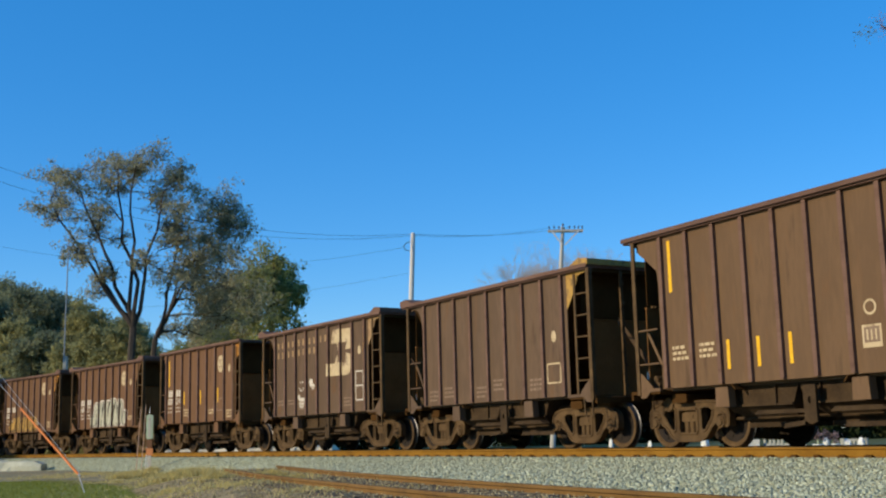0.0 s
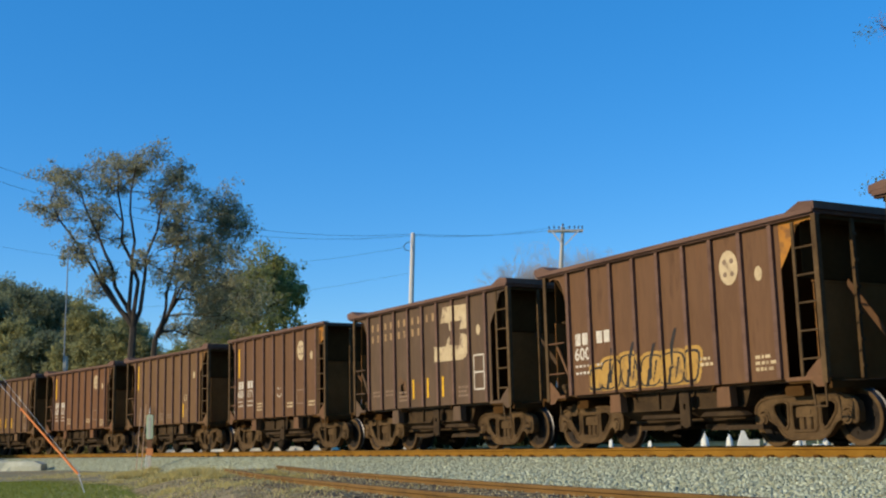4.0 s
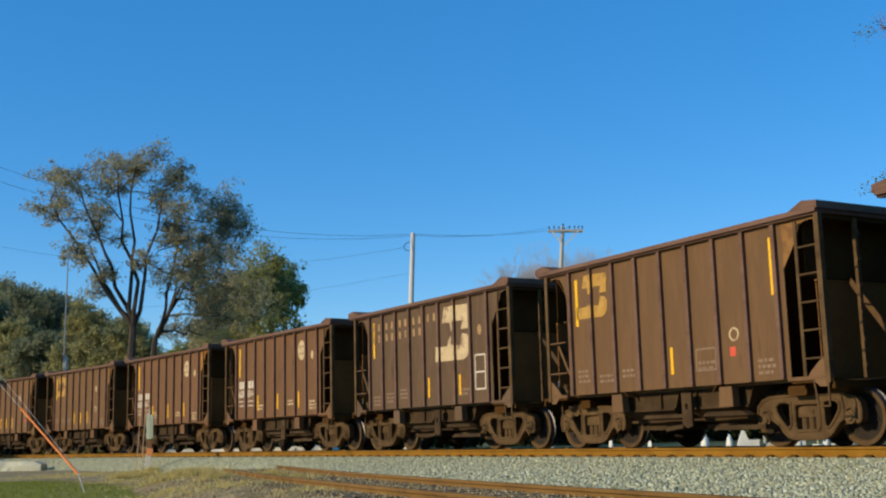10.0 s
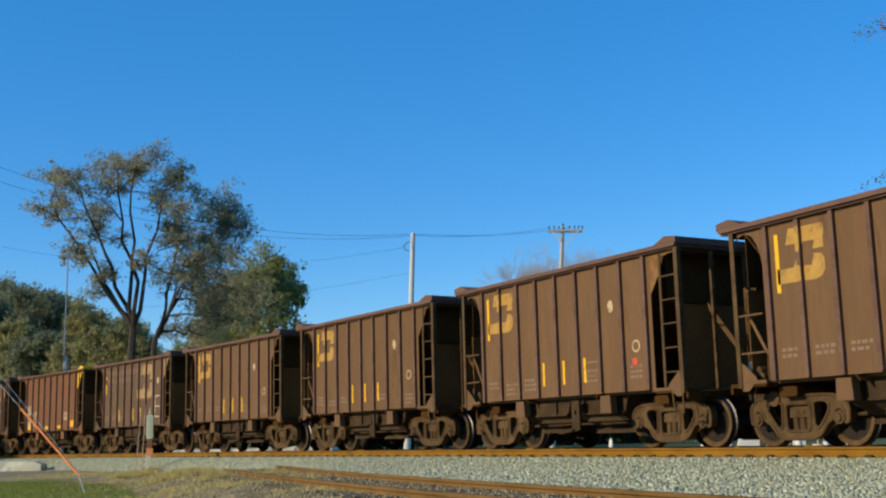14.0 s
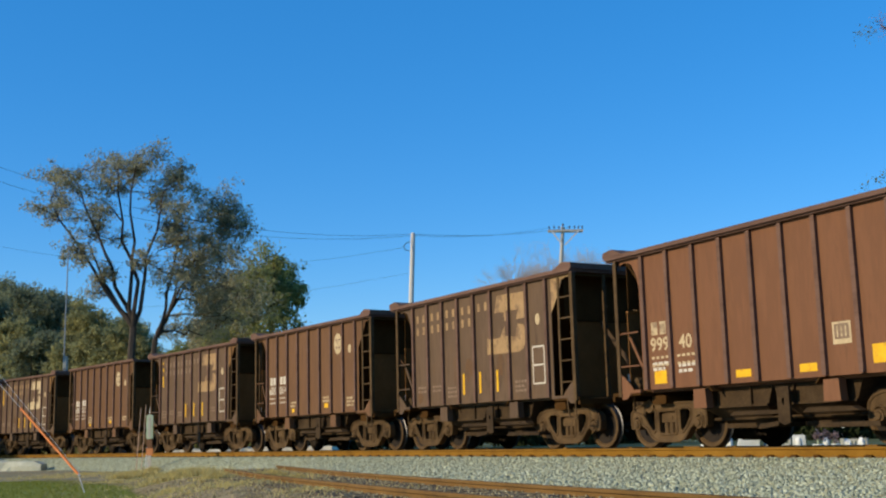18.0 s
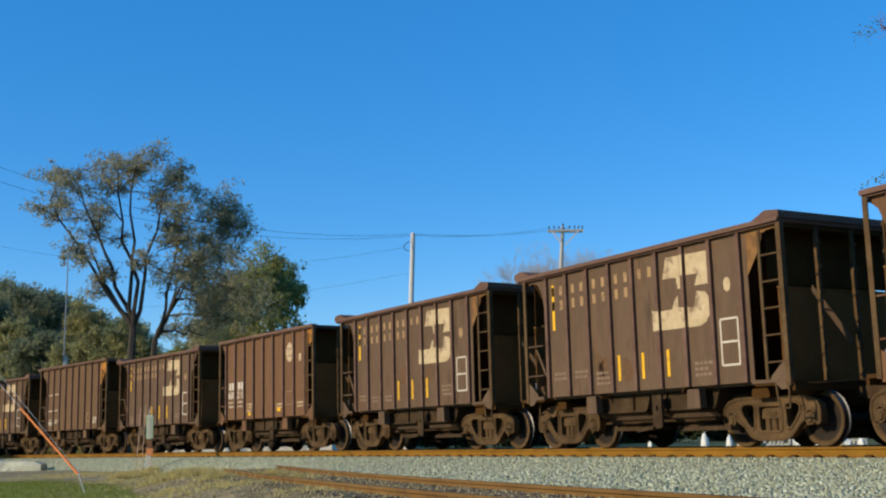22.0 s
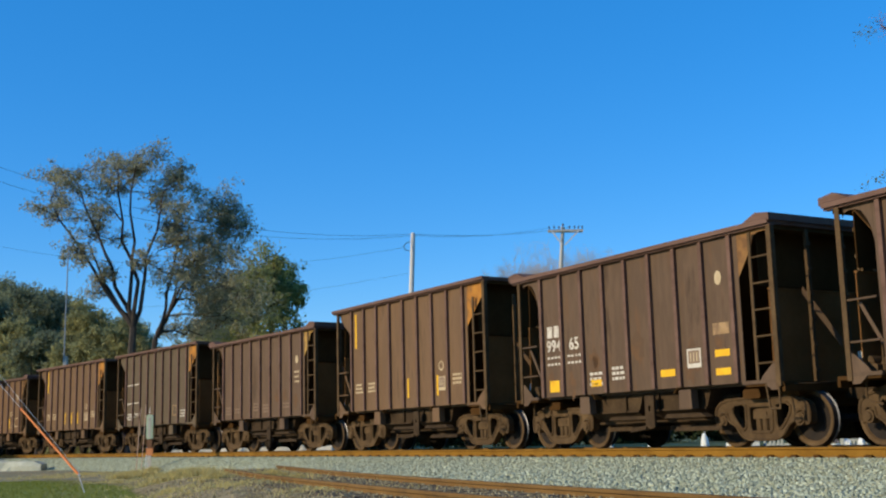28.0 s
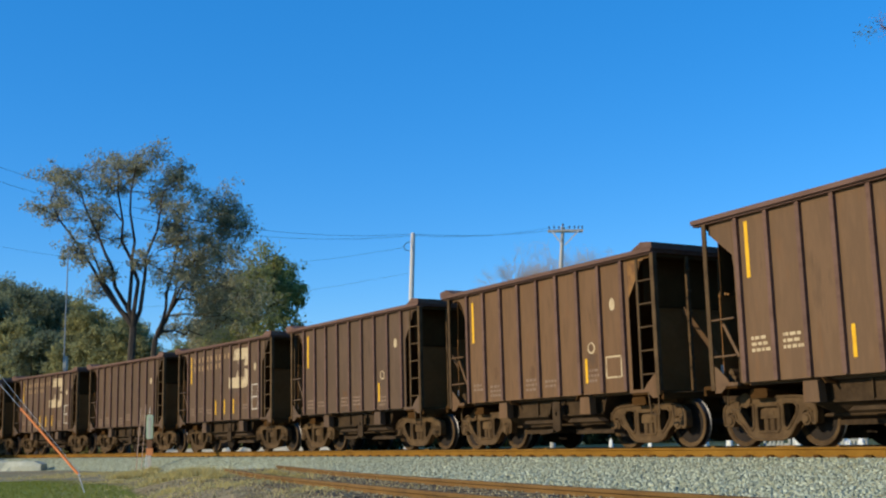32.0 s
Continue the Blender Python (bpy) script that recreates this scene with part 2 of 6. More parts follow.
# ---- mesh helpers ----
class Shape:
    """Gathers vertices and faces for one mesh."""

    def __init__(self):
        self.v, self.f, self.m = [], [], []

    def add(self, verts, faces, slot=0):
        k = len(self.v)
        self.v += [tuple(p) for p in verts]
        self.f += [tuple(i + k for i in f) for f in faces]
        self.m += [slot] * len(faces)
        return self

    def box(self, x0, x1, y0, y1, z0, z1, c=0.0, slot=0):
        """A box, its edges cut by c."""
        if not c:
            v = [(x, y, z) for x in (x0, x1) for y in (y0, y1) for z in (z0, z1)]
            return self.add(v, [(0, 1, 3, 2), (4, 6, 7, 5), (0, 4, 5, 1), (2, 3, 7, 6), (0, 2, 6, 4), (1, 5, 7, 3)], slot)
        prof = [(x0 + c, z0), (x1 - c, z0), (x1, z0 + c), (x1, z1 - c), (x1 - c, z1), (x0 + c, z1), (x0, z1 - c), (x0, z0 + c)]
        return self.prism(prof, y0, y1, slot)

    def prism(self, prof, y0, y1, slot=0):
        """A profile in x and z, drawn out along y."""
        n = len(prof)
        v = [(x, y0, z) for x, z in prof] + [(x, y1, z) for x, z in prof]
        f = [tuple(range(n)), tuple(range(2 * n - 1, n - 1, -1))] + [(i, i + n, (i + 1) % n + n, (i + 1) % n) for i in range(n)]
        return self.add(v, f, slot)

    def bar(self, p, q, w, y0, y1, slot=0):
        """A flat bar of width w from p to q (x, z), between y0 and y1."""
        d = Vector((q[0] - p[0], q[1] - p[1])).normalized() * (w / 2)
        return self.prism([(p[0] - d.y, p[1] + d.x), (p[0] + d.y, p[1] - d.x), (q[0] + d.y, q[1] - d.x), (q[0] - d.y, q[1] + d.x)], y0, y1, slot)

    def rod(self, p, q, r, n=8, r2=None, slot=0):
        p, q = Vector(p), Vector(q)
        z = (q - p).normalized()
        x = z.orthogonal().normalized()
        y = z.cross(x)
        r2 = r if r2 is None else r2
        ring = [(math.cos(2 * math.pi * i / n), math.sin(2 * math.pi * i / n)) for i in range(n)]
        v = [p + (x * a + y * b) * r for a, b in ring] + [q + (x * a + y * b) * r2 for a, b in ring]
        f = [(i, (i + 1) % n, (i + 1) % n + n, i + n) for i in range(n)] + [tuple(range(n - 1, -1, -1)), tuple(range(n, 2 * n))]
        return self.add(v, f, slot)

    def pipe(self, pts, r, n=6, slot=0):
        for a, b in zip(pts, pts[1:]):
            self.rod(a, b, r, n, slot=slot)
        return self

    def lathe(self, prof, n=28, slots=None, cy=0.0):
        """Turns a profile of (y, radius) about the y axis."""
        k = len(prof)
        v = [(r * math.cos(2 * math.pi * i / n), y + cy, r * math.sin(2 * math.pi * i / n)) for i in range(n) for y, r in prof]
        for j in range(k - 1):
            f = [(i * k + j, i * k + j + 1, ((i + 1) % n) * k + j + 1, ((i + 1) % n) * k + j) for i in range(n)]
            base = len(self.v)
            if j == 0:
                first = base
                self.v += v
            self.f += [tuple(a + first for a in q) for q in f]
            self.m += [slots[j] if slots else 0] * n
        return self

    def tube(self, pts, r, n=5, slot=0):
        """One unbroken tube along points."""
        pts = [Vector(p) for p in pts]
        k = len(self.v)
        for i, p in enumerate(pts):
            d = (pts[min(i + 1, len(pts) - 1)] - pts[max(i - 1, 0)]).normalized()
            x = d.cross(Vector((0, 0, 1)))
            x = x.normalized() if x.length > 1e-3 else Vector((1, 0, 0))
            y = d.cross(x)
            self.v += [tuple(p + (x * math.cos(2 * math.pi * j / n) + y * math.sin(2 * math.pi * j / n)) * r) for j in range(n)]
        f = [(k + i * n + j, k + i * n + (j + 1) % n, k + (i + 1) * n + (j + 1) % n, k + (i + 1) * n + j) for i in range(len(pts) - 1) for j in range(n)]
        self.f += f
        self.m += [slot] * len(f)
        return self

    def mesh(self, name, *mats):
        me = bpy.data.meshes.new(name)
        me.from_pydata(self.v, [], self.f)
        for m in mats:
            me.materials.append(m)
        if any(self.m):
            me.polygons.foreach_set("material_index", self.m)
        bm = bmesh.new()
        bm.from_mesh(me)
        bmesh.ops.remove_doubles(bm, verts=bm.verts, dist=0.0005)
        bmesh.ops.recalc_face_normals(bm, faces=bm.faces)
        bm.to_mesh(me)
        bm.free()
        return me


def part(name, shape, mat, parent=None, label="", at=None, coat=None):
    """One mesh object; shape: a Shape or a mesh that is shared; coat: this object's own paint."""
    me = shape.mesh(name, mat) if isinstance(shape, Shape) else shape
    ob = new(name, me)
    if parent:
        ob.parent = parent
    if at is not None:
        ob.matrix_basis = at
    if coat:
        ob.material_slots[0].link = "OBJECT"
        ob.material_slots[0].material = coat
    return tagged(ob, label)


def thing(name, label, category, group="", at=None):
    return tagged(part_empty(name, at), label, category, group)


def part_empty(name, at=None):
    ob = new(name)
    ob.empty_display_size = 0.2
    if at is not None:
        ob.matrix_basis = at
    return ob


def cloud(name, verts, faces, mat):
    """A large mesh straight from arrays of equal pieces."""
    me = bpy.data.meshes.new(name)
    me.vertices.add(len(verts))
    me.vertices.foreach_set("co", np.asarray(verts, dtype=np.float32).ravel())
    faces = np.asarray(faces, dtype=np.int32)
    k = faces.shape[1]
    me.loops.add(faces.size)
    me.loops.foreach_set("vertex_index", faces.ravel())
    me.polygons.add(len(faces))
    me.polygons.foreach_set("loop_start", np.arange(0, faces.size, k, dtype=np.int32))
    me.update(calc_edges=True)
    me.validate()
    me.materials.append(mat)
    return new(name, me)


# ---- the line of the track ----
RT = 0.4325                                  # rail head above the ground
Y0, TH0, BEND = 30.486, -1.00859, -0.00508   # the curve where it crosses the view's middle
S_IN, S_OUT = -110.0, 25.0                 # the curve runs between these, straight beyond


def heading(s):
    return TH0 + BEND * min(max(s, S_IN), S_OUT)


def arc_point(s):
    a, b = TH0, TH0 + BEND * s
    return Vector(((math.sin(b) - math.sin(a)) / BEND, Y0 - (math.cos(b) - math.cos(a)) / BEND))


def on_track(s, off=0.0, z=0.0):
    """off: metres to the camera's side of the centre line."""
    c = min(max(s, S_IN), S_OUT)
    p, h = arc_point(c), heading(s)
    return Vector((p.x + (s - c) * math.cos(h) + off * math.sin(h), p.y + (s - c) * math.sin(h) - off * math.cos(h), z))


def sweep(shape, line, prof, slot=0, slots=None):
    """Draws a profile of (off, z) along a line of (point, direction) pairs."""
    n, base = len(prof), []
    for p, h in line:
        base += [(p[0] + o * math.sin(h), p[1] - o * math.cos(h), p[2] + z) for o, z in prof]
    for j in range(n):
        f = [(i * n + j, i * n + (j + 1) % n, (i + 1) * n + (j + 1) % n, (i + 1) * n + j) for i in range(len(line) - 1)]
        if j == 0:
            k = len(shape.v)
            shape.v += base
        shape.f += [tuple(a + k for a in q) for q in f]
        shape.m += [slots[j] if slots else slot] * len(f)
    last = k + (len(line) - 1) * n
    shape.f += [tuple(range(k, k + n)), tuple(range(last + n - 1, last - 1, -1))]
    shape.m += [slot, slot]
    return shape


RAIL_PROF = [(-0.070, -0.185), (0.070, -0.185), (0.070, -0.173), (0.012, -0.150), (0.010, -0.05), (0.036, -0.038), (0.036, -0.006),
             (0.028, 0.0), (-0.028, 0.0), (-0.036, -0.006), (-0.036, -0.038), (-0.010, -0.05), (-0.012, -0.150), (-0.070, -0.173)]
RAIL_SLOTS = [0, 0, 0, 0, 0, 0, 1, 1, 1, 0, 0, 0, 0, 0]


def stations(a, b):
    """Close along the curve; the straights need their ends alone."""
    return [a] + [-112 + 2.0 * i for i in range(70)] + [60.0, b]


def main_line(a, b):
    return [(on_track(s, 0, RT), heading(s)) for s in stations(a, b)]


# ---- ground ----
GZ = -0.19                                 # the earth before the line


def ground_material():
    """Bare dirt with grass in the corner before the camera and pale gravel beyond the line."""
    m = material("trackside earth", ((0.138, 0.112, 0.058), (0.245, 0.202, 0.110), (0.35, 0.295, 0.168)), scale=0.6, fine=9, rough=1.0, bump=0.5,
                 tint=((0.23, 0.21, 0.105), 0.5, 0.47, 0.6))
    return m


shape = Shape()
shape.add([(-3500, -3500, GZ), (3500, -3500, GZ), (3500, 3500, GZ), (-3500, 3500, GZ)], [(0, 1, 2, 3)])
ground = tagged(part("ground", shape, ground_material()), "bare brown earth with thin dry weeds", "ground", kind="structure")


def patch(name, outline, z, mat, label, category, jag=0.25, seed=1):
    """A low sheet of ground cover with a ragged edge, a little above the earth."""
    rnd = random.Random(seed)
    pts = []
    for a, b in zip(outline, outline[1:] + outline[:1]):
        a, b = Vector(a), Vector(b)
        n = max(2, int((b - a).length / 0.4))
        for i in range(min(n, 60)):
            p = a.lerp(b, i / min(n, 60))
            pts.append((p.x + rnd.uniform(-jag, jag), p.y + rnd.uniform(-jag, jag), z))
    s = Shape().add(pts, [tuple(range(len(pts)))])
    return tagged(part(name, s, mat), label, category, kind="structure")


LAWN = material("mown lawn", ((0.125, 0.150, 0.024), (0.175, 0.205, 0.032), (0.22, 0.24, 0.05)), scale=1.2, fine=30, rough=1.0, bump=0.6)
FIELD = material("far meadow", ((0.06, 0.075, 0.022), (0.11, 0.12, 0.04)), scale=0.2, fine=6, rough=1.0, bump=0.3)
PALE = material("pale gravel road", ((0.46, 0.40, 0.28), (0.62, 0.55, 0.40)), scale=0.5, fine=12, rough=1.0, bump=0.3)
patch("lawn", [(-40, 11.0), (-9, 11.2), (-3.2, 14.0), (-4.2, 19.5), (-5.4, 22.7), (-8.1, 27.6), (-12.0, 32.5), (-40, 35)], GZ + 0.012, LAWN, "short green lawn beside the tracks", "lawn", 0.3, 2)

# the ballast bed of the main line; its toe widens where the siding leaves
SID0, SID_DIR, SID_BEND = Vector((-1.7008, 17.9857)), -1.2216, 0.0071
SID_TOP = 0.18                             # head of the siding rails


def siding(s, off=0.0, z=0.0):
    h = SID_DIR + SID_BEND * s
    hm = SID_DIR + SID_BEND * s / 2
    return Vector((SID0.x + s * math.cos(hm) + off * math.sin(h), SID0.y + s * math.sin(hm) - off * math.cos(h), z)), h


# the siding lies on a low dirt bank: its height across, from the centre line
BANK = ([-1.9, -1.15, 1.15, 1.8, 2.9], [GZ - 0.02, 0.085, 0.085, 0.02, GZ - 0.02])
SID_LINE = [(float(s), *siding(float(s))[0].xy, siding(float(s))[1]) for s in np.arange(-24, 62, 0.25)]


def earth_height(x, y):
    """Height of the dirt before the line, bank included."""
    s, cx, cy, h = min(SID_LINE, key=lambda q: (q[1] - x) ** 2 + (q[2] - y) ** 2)
    off = (x - cx) * math.sin(h) - (y - cy) * math.cos(h)
    full = float(np.interp(off, *BANK, left=GZ, right=GZ))
    return max(GZ, GZ + (full - GZ) * min(1.0, max(0.0, (s + 16.0) / 5.0)))


def toe(s):
    return float(np.interp(s, [-7, -2, 2, 6, 10, 14, 20], [3.0, 3.8, 5.1, 6.1, 6.9, 7.4, 7.8]))


def toe_height(s):
    return GZ + 0.006 + 0.24 * min(1.0, max(0.0, (s + 5.0) / 6.0))


shape = Shape()
rows = stations(-480.0, 420.0)
prof_n = 8
for s in rows:
    far, near = 2.9, toe(s)
    for off, z in ((-far, GZ - 0.02), (-2.0, 0.20), (-1.75, 0.245), (0.0, 0.25), (1.75, 0.245), (2.05, 0.19), (0.5 * (2.05 + near), 0.03 + 0.4 * (toe_height(s) - GZ)), (near, toe_height(s))):
        p = on_track(s, off, z)
        shape.v.append(tuple(p))
n = prof_n
shape.f = [(i * n + j, i * n + j + 1, (i + 1) * n + j + 1, (i + 1) * n + j) for i in range(len(rows) - 1) for j in range(n - 1)]
# far half takes the colour darkened for the train's shade
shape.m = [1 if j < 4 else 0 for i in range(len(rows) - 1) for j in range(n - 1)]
bed = tagged(part("ballast_bed", shape.mesh("ballast_bed", STONE, SHADEDBED), None), "grey crushed stone ballast bed under the main line", "ballast", kind="structure")

ROUND = [(-1, -1, -0.6), (1, -0.8, -0.7), (0.9, 1, -0.6), (-0.8, 0.9, -0.7), (-0.55, -0.6, 0.7), (0.65, -0.5, 0.6), (0.5, 0.6, 0.8), (-0.6, 0.5, 0.55)]
SIDES = [(0, 1, 5, 4), (1, 2, 6, 5), (2, 3, 7, 6), (3, 0, 4, 7), (4, 5, 6, 7)]


def pebbles(name, places, sizes, mat, label, category, seed):
    """Angular stones strewn over places (n x 3)."""
    rng = np.random.default_rng(seed)
    n = len(places)
    base = np.array(ROUND)[None] * sizes[:, None, None] * rng.uniform(0.6, 1.15, (n, 1, 3)) + rng.normal(0, 0.16, (n, 8, 3)) * sizes[:, None, None]
    a, b = rng.uniform(0, 6.28, n), rng.uniform(-0.7, 0.7, n)
    ca, sa, cb, sb = np.cos(a)[:, None], np.sin(a)[:, None], np.cos(b)[:, None], np.sin(b)[:, None]
    x, y, z = base[..., 0], base[..., 1], base[..., 2]
    y, z = y * cb - z * sb, y * sb + z * cb
    v = np.stack([x * ca - y * sa, x * sa + y * ca, z], -1) + np.asarray(places)[:, None]
    f = np.array(SIDES)[None] + 8 * np.arange(n)[:, None, None]
    return tagged(cloud(name, v.reshape(-1, 3), f.reshape(-1, 4), mat), label, category, kind="stuff")


def bed_height(off, near, low):
    return float(np.interp(off, [0, 1.75, 2.05, 0.5 * (2.05 + near), near], [0.25, 0.245, 0.19, 0.03 + 0.4 * (low - GZ), low]))


rng = np.random.default_rng(5)
places, sizes = [], []
while len(places) < 100000:
    s = 23 - 68 * rng.random() ** 1.3
    near = toe(s)
    off = rng.uniform(0.82, near + 0.5 * rng.random() ** 2)
    places.append(on_track(s, off, bed_height(off, near, toe_height(s)) + 0.004))
    sizes.append(rng.uniform(0.012, 0.031))
pebbles("ballast_stones", np.array(places), np.array(sizes), STONES, "loose grey crushed ballast stones", "ballast", 6)
places, sizes = [], []
while len(places) < 20000:
    s = rng.uniform(-15, 12)
    p = siding(s, rng.uniform(-1.0, 4.5))[0]
    places.append((p.x, p.y, earth_height(p.x, p.y) + 0.004))
    sizes.append(rng.uniform(0.007, 0.021))
pebbles("dirty_gravel", np.array(places), np.array(sizes), GRAVEL, "dirty brown gravel round the siding", "gravel", 7)

BANKDIRT = material("rust stained siding dirt", ((0.135, 0.100, 0.050), (0.24, 0.185, 0.095), (0.34, 0.275, 0.15)), scale=1.4, fine=16, rough=1.0, bump=0.6, tint=((0.30, 0.235, 0.10), 0.9, 0.50, 0.6))
shape, r = Shape(), random.Random(15)
rows = [-16 + 0.35 * i for i in range(180)]
cross = [-1.9, -1.5, -1.15, -0.5, 0.1, 0.6, 1.15, 1.5, 1.8, 2.4, 2.9]
for s in rows:
    for off in cross:
        p = siding(s, off + r.uniform(-0.12, 0.12))[0]
        z = GZ + (float(np.interp(off, *BANK)) - GZ) * min(1.0, max(0.0, (s + 16.0) / 5.0))
        shape.v.append((p.x, p.y, z - 0.006 + r.uniform(-0.008, 0.008)))
n = len(cross)
shape.f = [(i * n + j, i * n + j + 1, (i + 1) * n + j + 1, (i + 1) * n + j) for i in range(len(rows) - 1) for j in range(n - 1)]
shape.m = [0] * len(shape.f)
tagged(part("siding_bed", shape, BANKDIRT), "low bank of rust stained dirt under the siding", "dirt bank", kind="structure")

# ---- rails and ties ----
track = tagged(part_empty("railway_track"), "main line railway track with rusty rails on wooden ties", "railway track", kind="structure")
for off in (0.7525, -0.7525):
    shape = Shape()
    line = [(p + Vector((off * math.sin(h), -off * math.cos(h), 0)), h) for p, h in main_line(-480.0, 420.0)]
    sweep(shape, line, RAIL_PROF, slots=RAIL_SLOTS)
    part("rail", shape.mesh("rail", RAIL, RAILTOP), RAIL, track, "rusty orange steel rail with a worn head")
side_track = tagged(part_empty("siding_track"), "rust covered siding rails half sunk in dirt", "railway track", kind="structure")
for off, a in ((0.7175, -8.2), (-0.7175, -10.2)):
    line = [(siding(a + 1.0 * i, off, SID_TOP)[0], siding(a + 1.0 * i)[1]) for i in range(76)]
    part("rail", sweep(Shape(), line, RAIL_PROF), DULLRAIL, side_track)

# wooden ties with plates; those of the stretch before the camera are parts of the track
def tie():
    s = Shape().box(-0.11, 0.11, -1.30, 1.30, 0.10, 0.254, 0.008)
    for k in (-1, 1):
        s.box(-0.10, 0.10, k * 0.7525 - 0.17, k * 0.7525 + 0.17, 0.254, 0.266, slot=1)
        for x, y in ((-0.06, 0.105), (0.06, -0.105), (0.06, 0.105), (-0.06, -0.105)):
            s.box(x - 0.02, x + 0.02, k * 0.7525 + y - 0.02, k * 0.7525 + y + 0.02, 0.266, 0.297, slot=1)
        # dark lumps shaped as spike heads and clips, for shadow notches beside the rail foot
        s.prism([(-0.055, 0.266), (0.055, 0.266), (0.045, 0.306), (-0.04, 0.310)], *sorted((k * 0.826, k * 0.885)), slot=1)
    return s


TIE_MESH = tie().mesh("tie", TIE, SHADEPLATE)
for i in range(165):
    s = -60.0 + 0.52 * i
    p = on_track(s)
    part("tie", TIE_MESH, None, track, at=pose(p.x, p.y, 0, 0, 0, math.degrees(heading(s)) + 0.8 * math.sin(i * 2.3)))
far_ties = Shape()
for a, b in ((-480.0, -60.4), (26.0, 420.0)):
    for i in range(int((b - a) / 0.56)):
        s = a + 0.56 * i
        far_ties.add([on_track(s + x, y, z) for x in (-0.11, 0.11) for y in (-1.3, 1.3) for z in (0.10, 0.258)],
                     [(0, 1, 3, 2), (4, 6, 7, 5), (0, 4, 5, 1), (2, 3, 7, 6), (1, 5, 7, 3)])
tagged(part("tie_row", far_ties, TIE, track, "weathered wooden ties"), kind="stuff")
SID_TIE = Shape().box(-0.11, 0.11, -1.25, 1.25, -0.32, -0.18, 0.01).mesh("tie", TIE)
for i in range(136):
    s = -10.5 + 0.56 * i
    p, h = siding(s)
    part("tie", SID_TIE, None, side_track, at=pose(p.x, p.y, 0.27, 0, 0, math.degrees(h) + 1.5 * math.sin(i * 1.7)))

# ---- ore hopper cars ----
LONG, SPEED, FIRST = 9.0343, 10.503, 13.502     # coupled length, metres a second, centre of car 0 at the start
TOP = {"peaked": 3.72, "flat": 3.77, "tall": 3.99}
GAP = 0.7203                                   # from rib to rib
RIBS = [GAP * (i - 4) for i in range(9)]
BASE = 2.90                                    # truck centres
PLATE, FACE = 1.485, 1.550                     # side sheet and rib face, from the centre line


def panel(i):
    return RIBS[0] + GAP * (i + 0.5)


def pierced(s, outline, holes, y0, y1):
    """A thick plate in x and z with openings cut through it."""
    bm = bmesh.new()
    edges = []
    for loop in [outline] + holes:
        vs = [bm.verts.new((x, y0, z)) for x, z in loop]
        edges += [bm.edges.new((vs[i], vs[(i + 1) % len(vs)])) for i in range(len(vs))]
    bmesh.ops.triangle_fill(bm, use_beauty=True, use_dissolve=False, edges=edges)
    front = list(bm.faces)
    out = bmesh.ops.extrude_face_region(bm, geom=front, use_keep_orig=True)
    bmesh.ops.translate(bm, vec=(0, y1 - y0, 0), verts=[g for g in out["geom"] if isinstance(g, bmesh.types.BMVert)])
    bm.verts.index_update()
    s.add([v.co for v in bm.verts], [[v.index for v in f.verts] for f in bm.faces])
    bm.free()
    return s


def truck_side():
    """A cast side frame: top member, jaws over the axle ends, tapering web with windows, springs."""
    s = Shape()
    half = [(0.0, 0.83), (0.55, 0.83), (0.78, 0.815), (0.96, 0.77), (1.06, 0.68), (1.085, 0.56), (1.07, 0.40), (1.02, 0.37), (0.985, 0.40), (0.98, 0.57), (0.93, 0.61), (0.85, 0.61),
            (0.79, 0.57), (0.77, 0.46), (0.70, 0.42), (0.63, 0.38), (0.49, 0.22), (0.42, 0.17), (0.30, 0.135), (0.0, 0.13)]
    outline = half + [(-x, z) for x, z in half[-2:0:-1]]
    eye = [(0.34, 0.71), (0.44, 0.745), (0.60, 0.735), (0.68, 0.67), (0.66, 0.56), (0.56, 0.43), (0.47, 0.325), (0.40, 0.30), (0.35, 0.36)]
    window = [(-0.24, 0.70), (0.24, 0.70), (0.27, 0.64), (0.26, 0.32), (0.22, 0.26), (-0.22, 0.26), (-0.26, 0.32), (-0.27, 0.64)]
    holes = [eye, [(-x, z) for x, z in eye], window]
    pierced(s, outline, holes, -0.10, 0.06)
    for loop in [outline] + holes:
        ring = [(x, -0.10, z) for x, z in loop]
        s.pipe(ring + ring[:1], 0.026, 6)
    for k in (-1, 1):
        s.box(k * 0.88 - 0.115, k * 0.88 + 0.115, -0.08, 0.08, 0.545, 0.63, 0.02)
        s.rod((k * 0.889, 0.02, 0.457), (k * 0.889, -0.14, 0.457), 0.105, 14)
        s.rod((k * 0.889, -0.14, 0.457), (k * 0.889, -0.17, 0.457), 0.075, 12, 0.06)
    for x in (-0.15, 0.0, 0.15):
        s.rod((x, 0.02, 0.24), (x, 0.02, 0.48), 0.062, 8)
    s.prism([(-0.25, 0.48), (0.25, 0.48), (0.22, 0.64), (0.10, 0.66), (-0.10, 0.66), (-0.22, 0.64)], -0.05, 0.10)
    s.box(-0.09, 0.09, -0.062, -0.05, 0.53, 0.60)
    return s


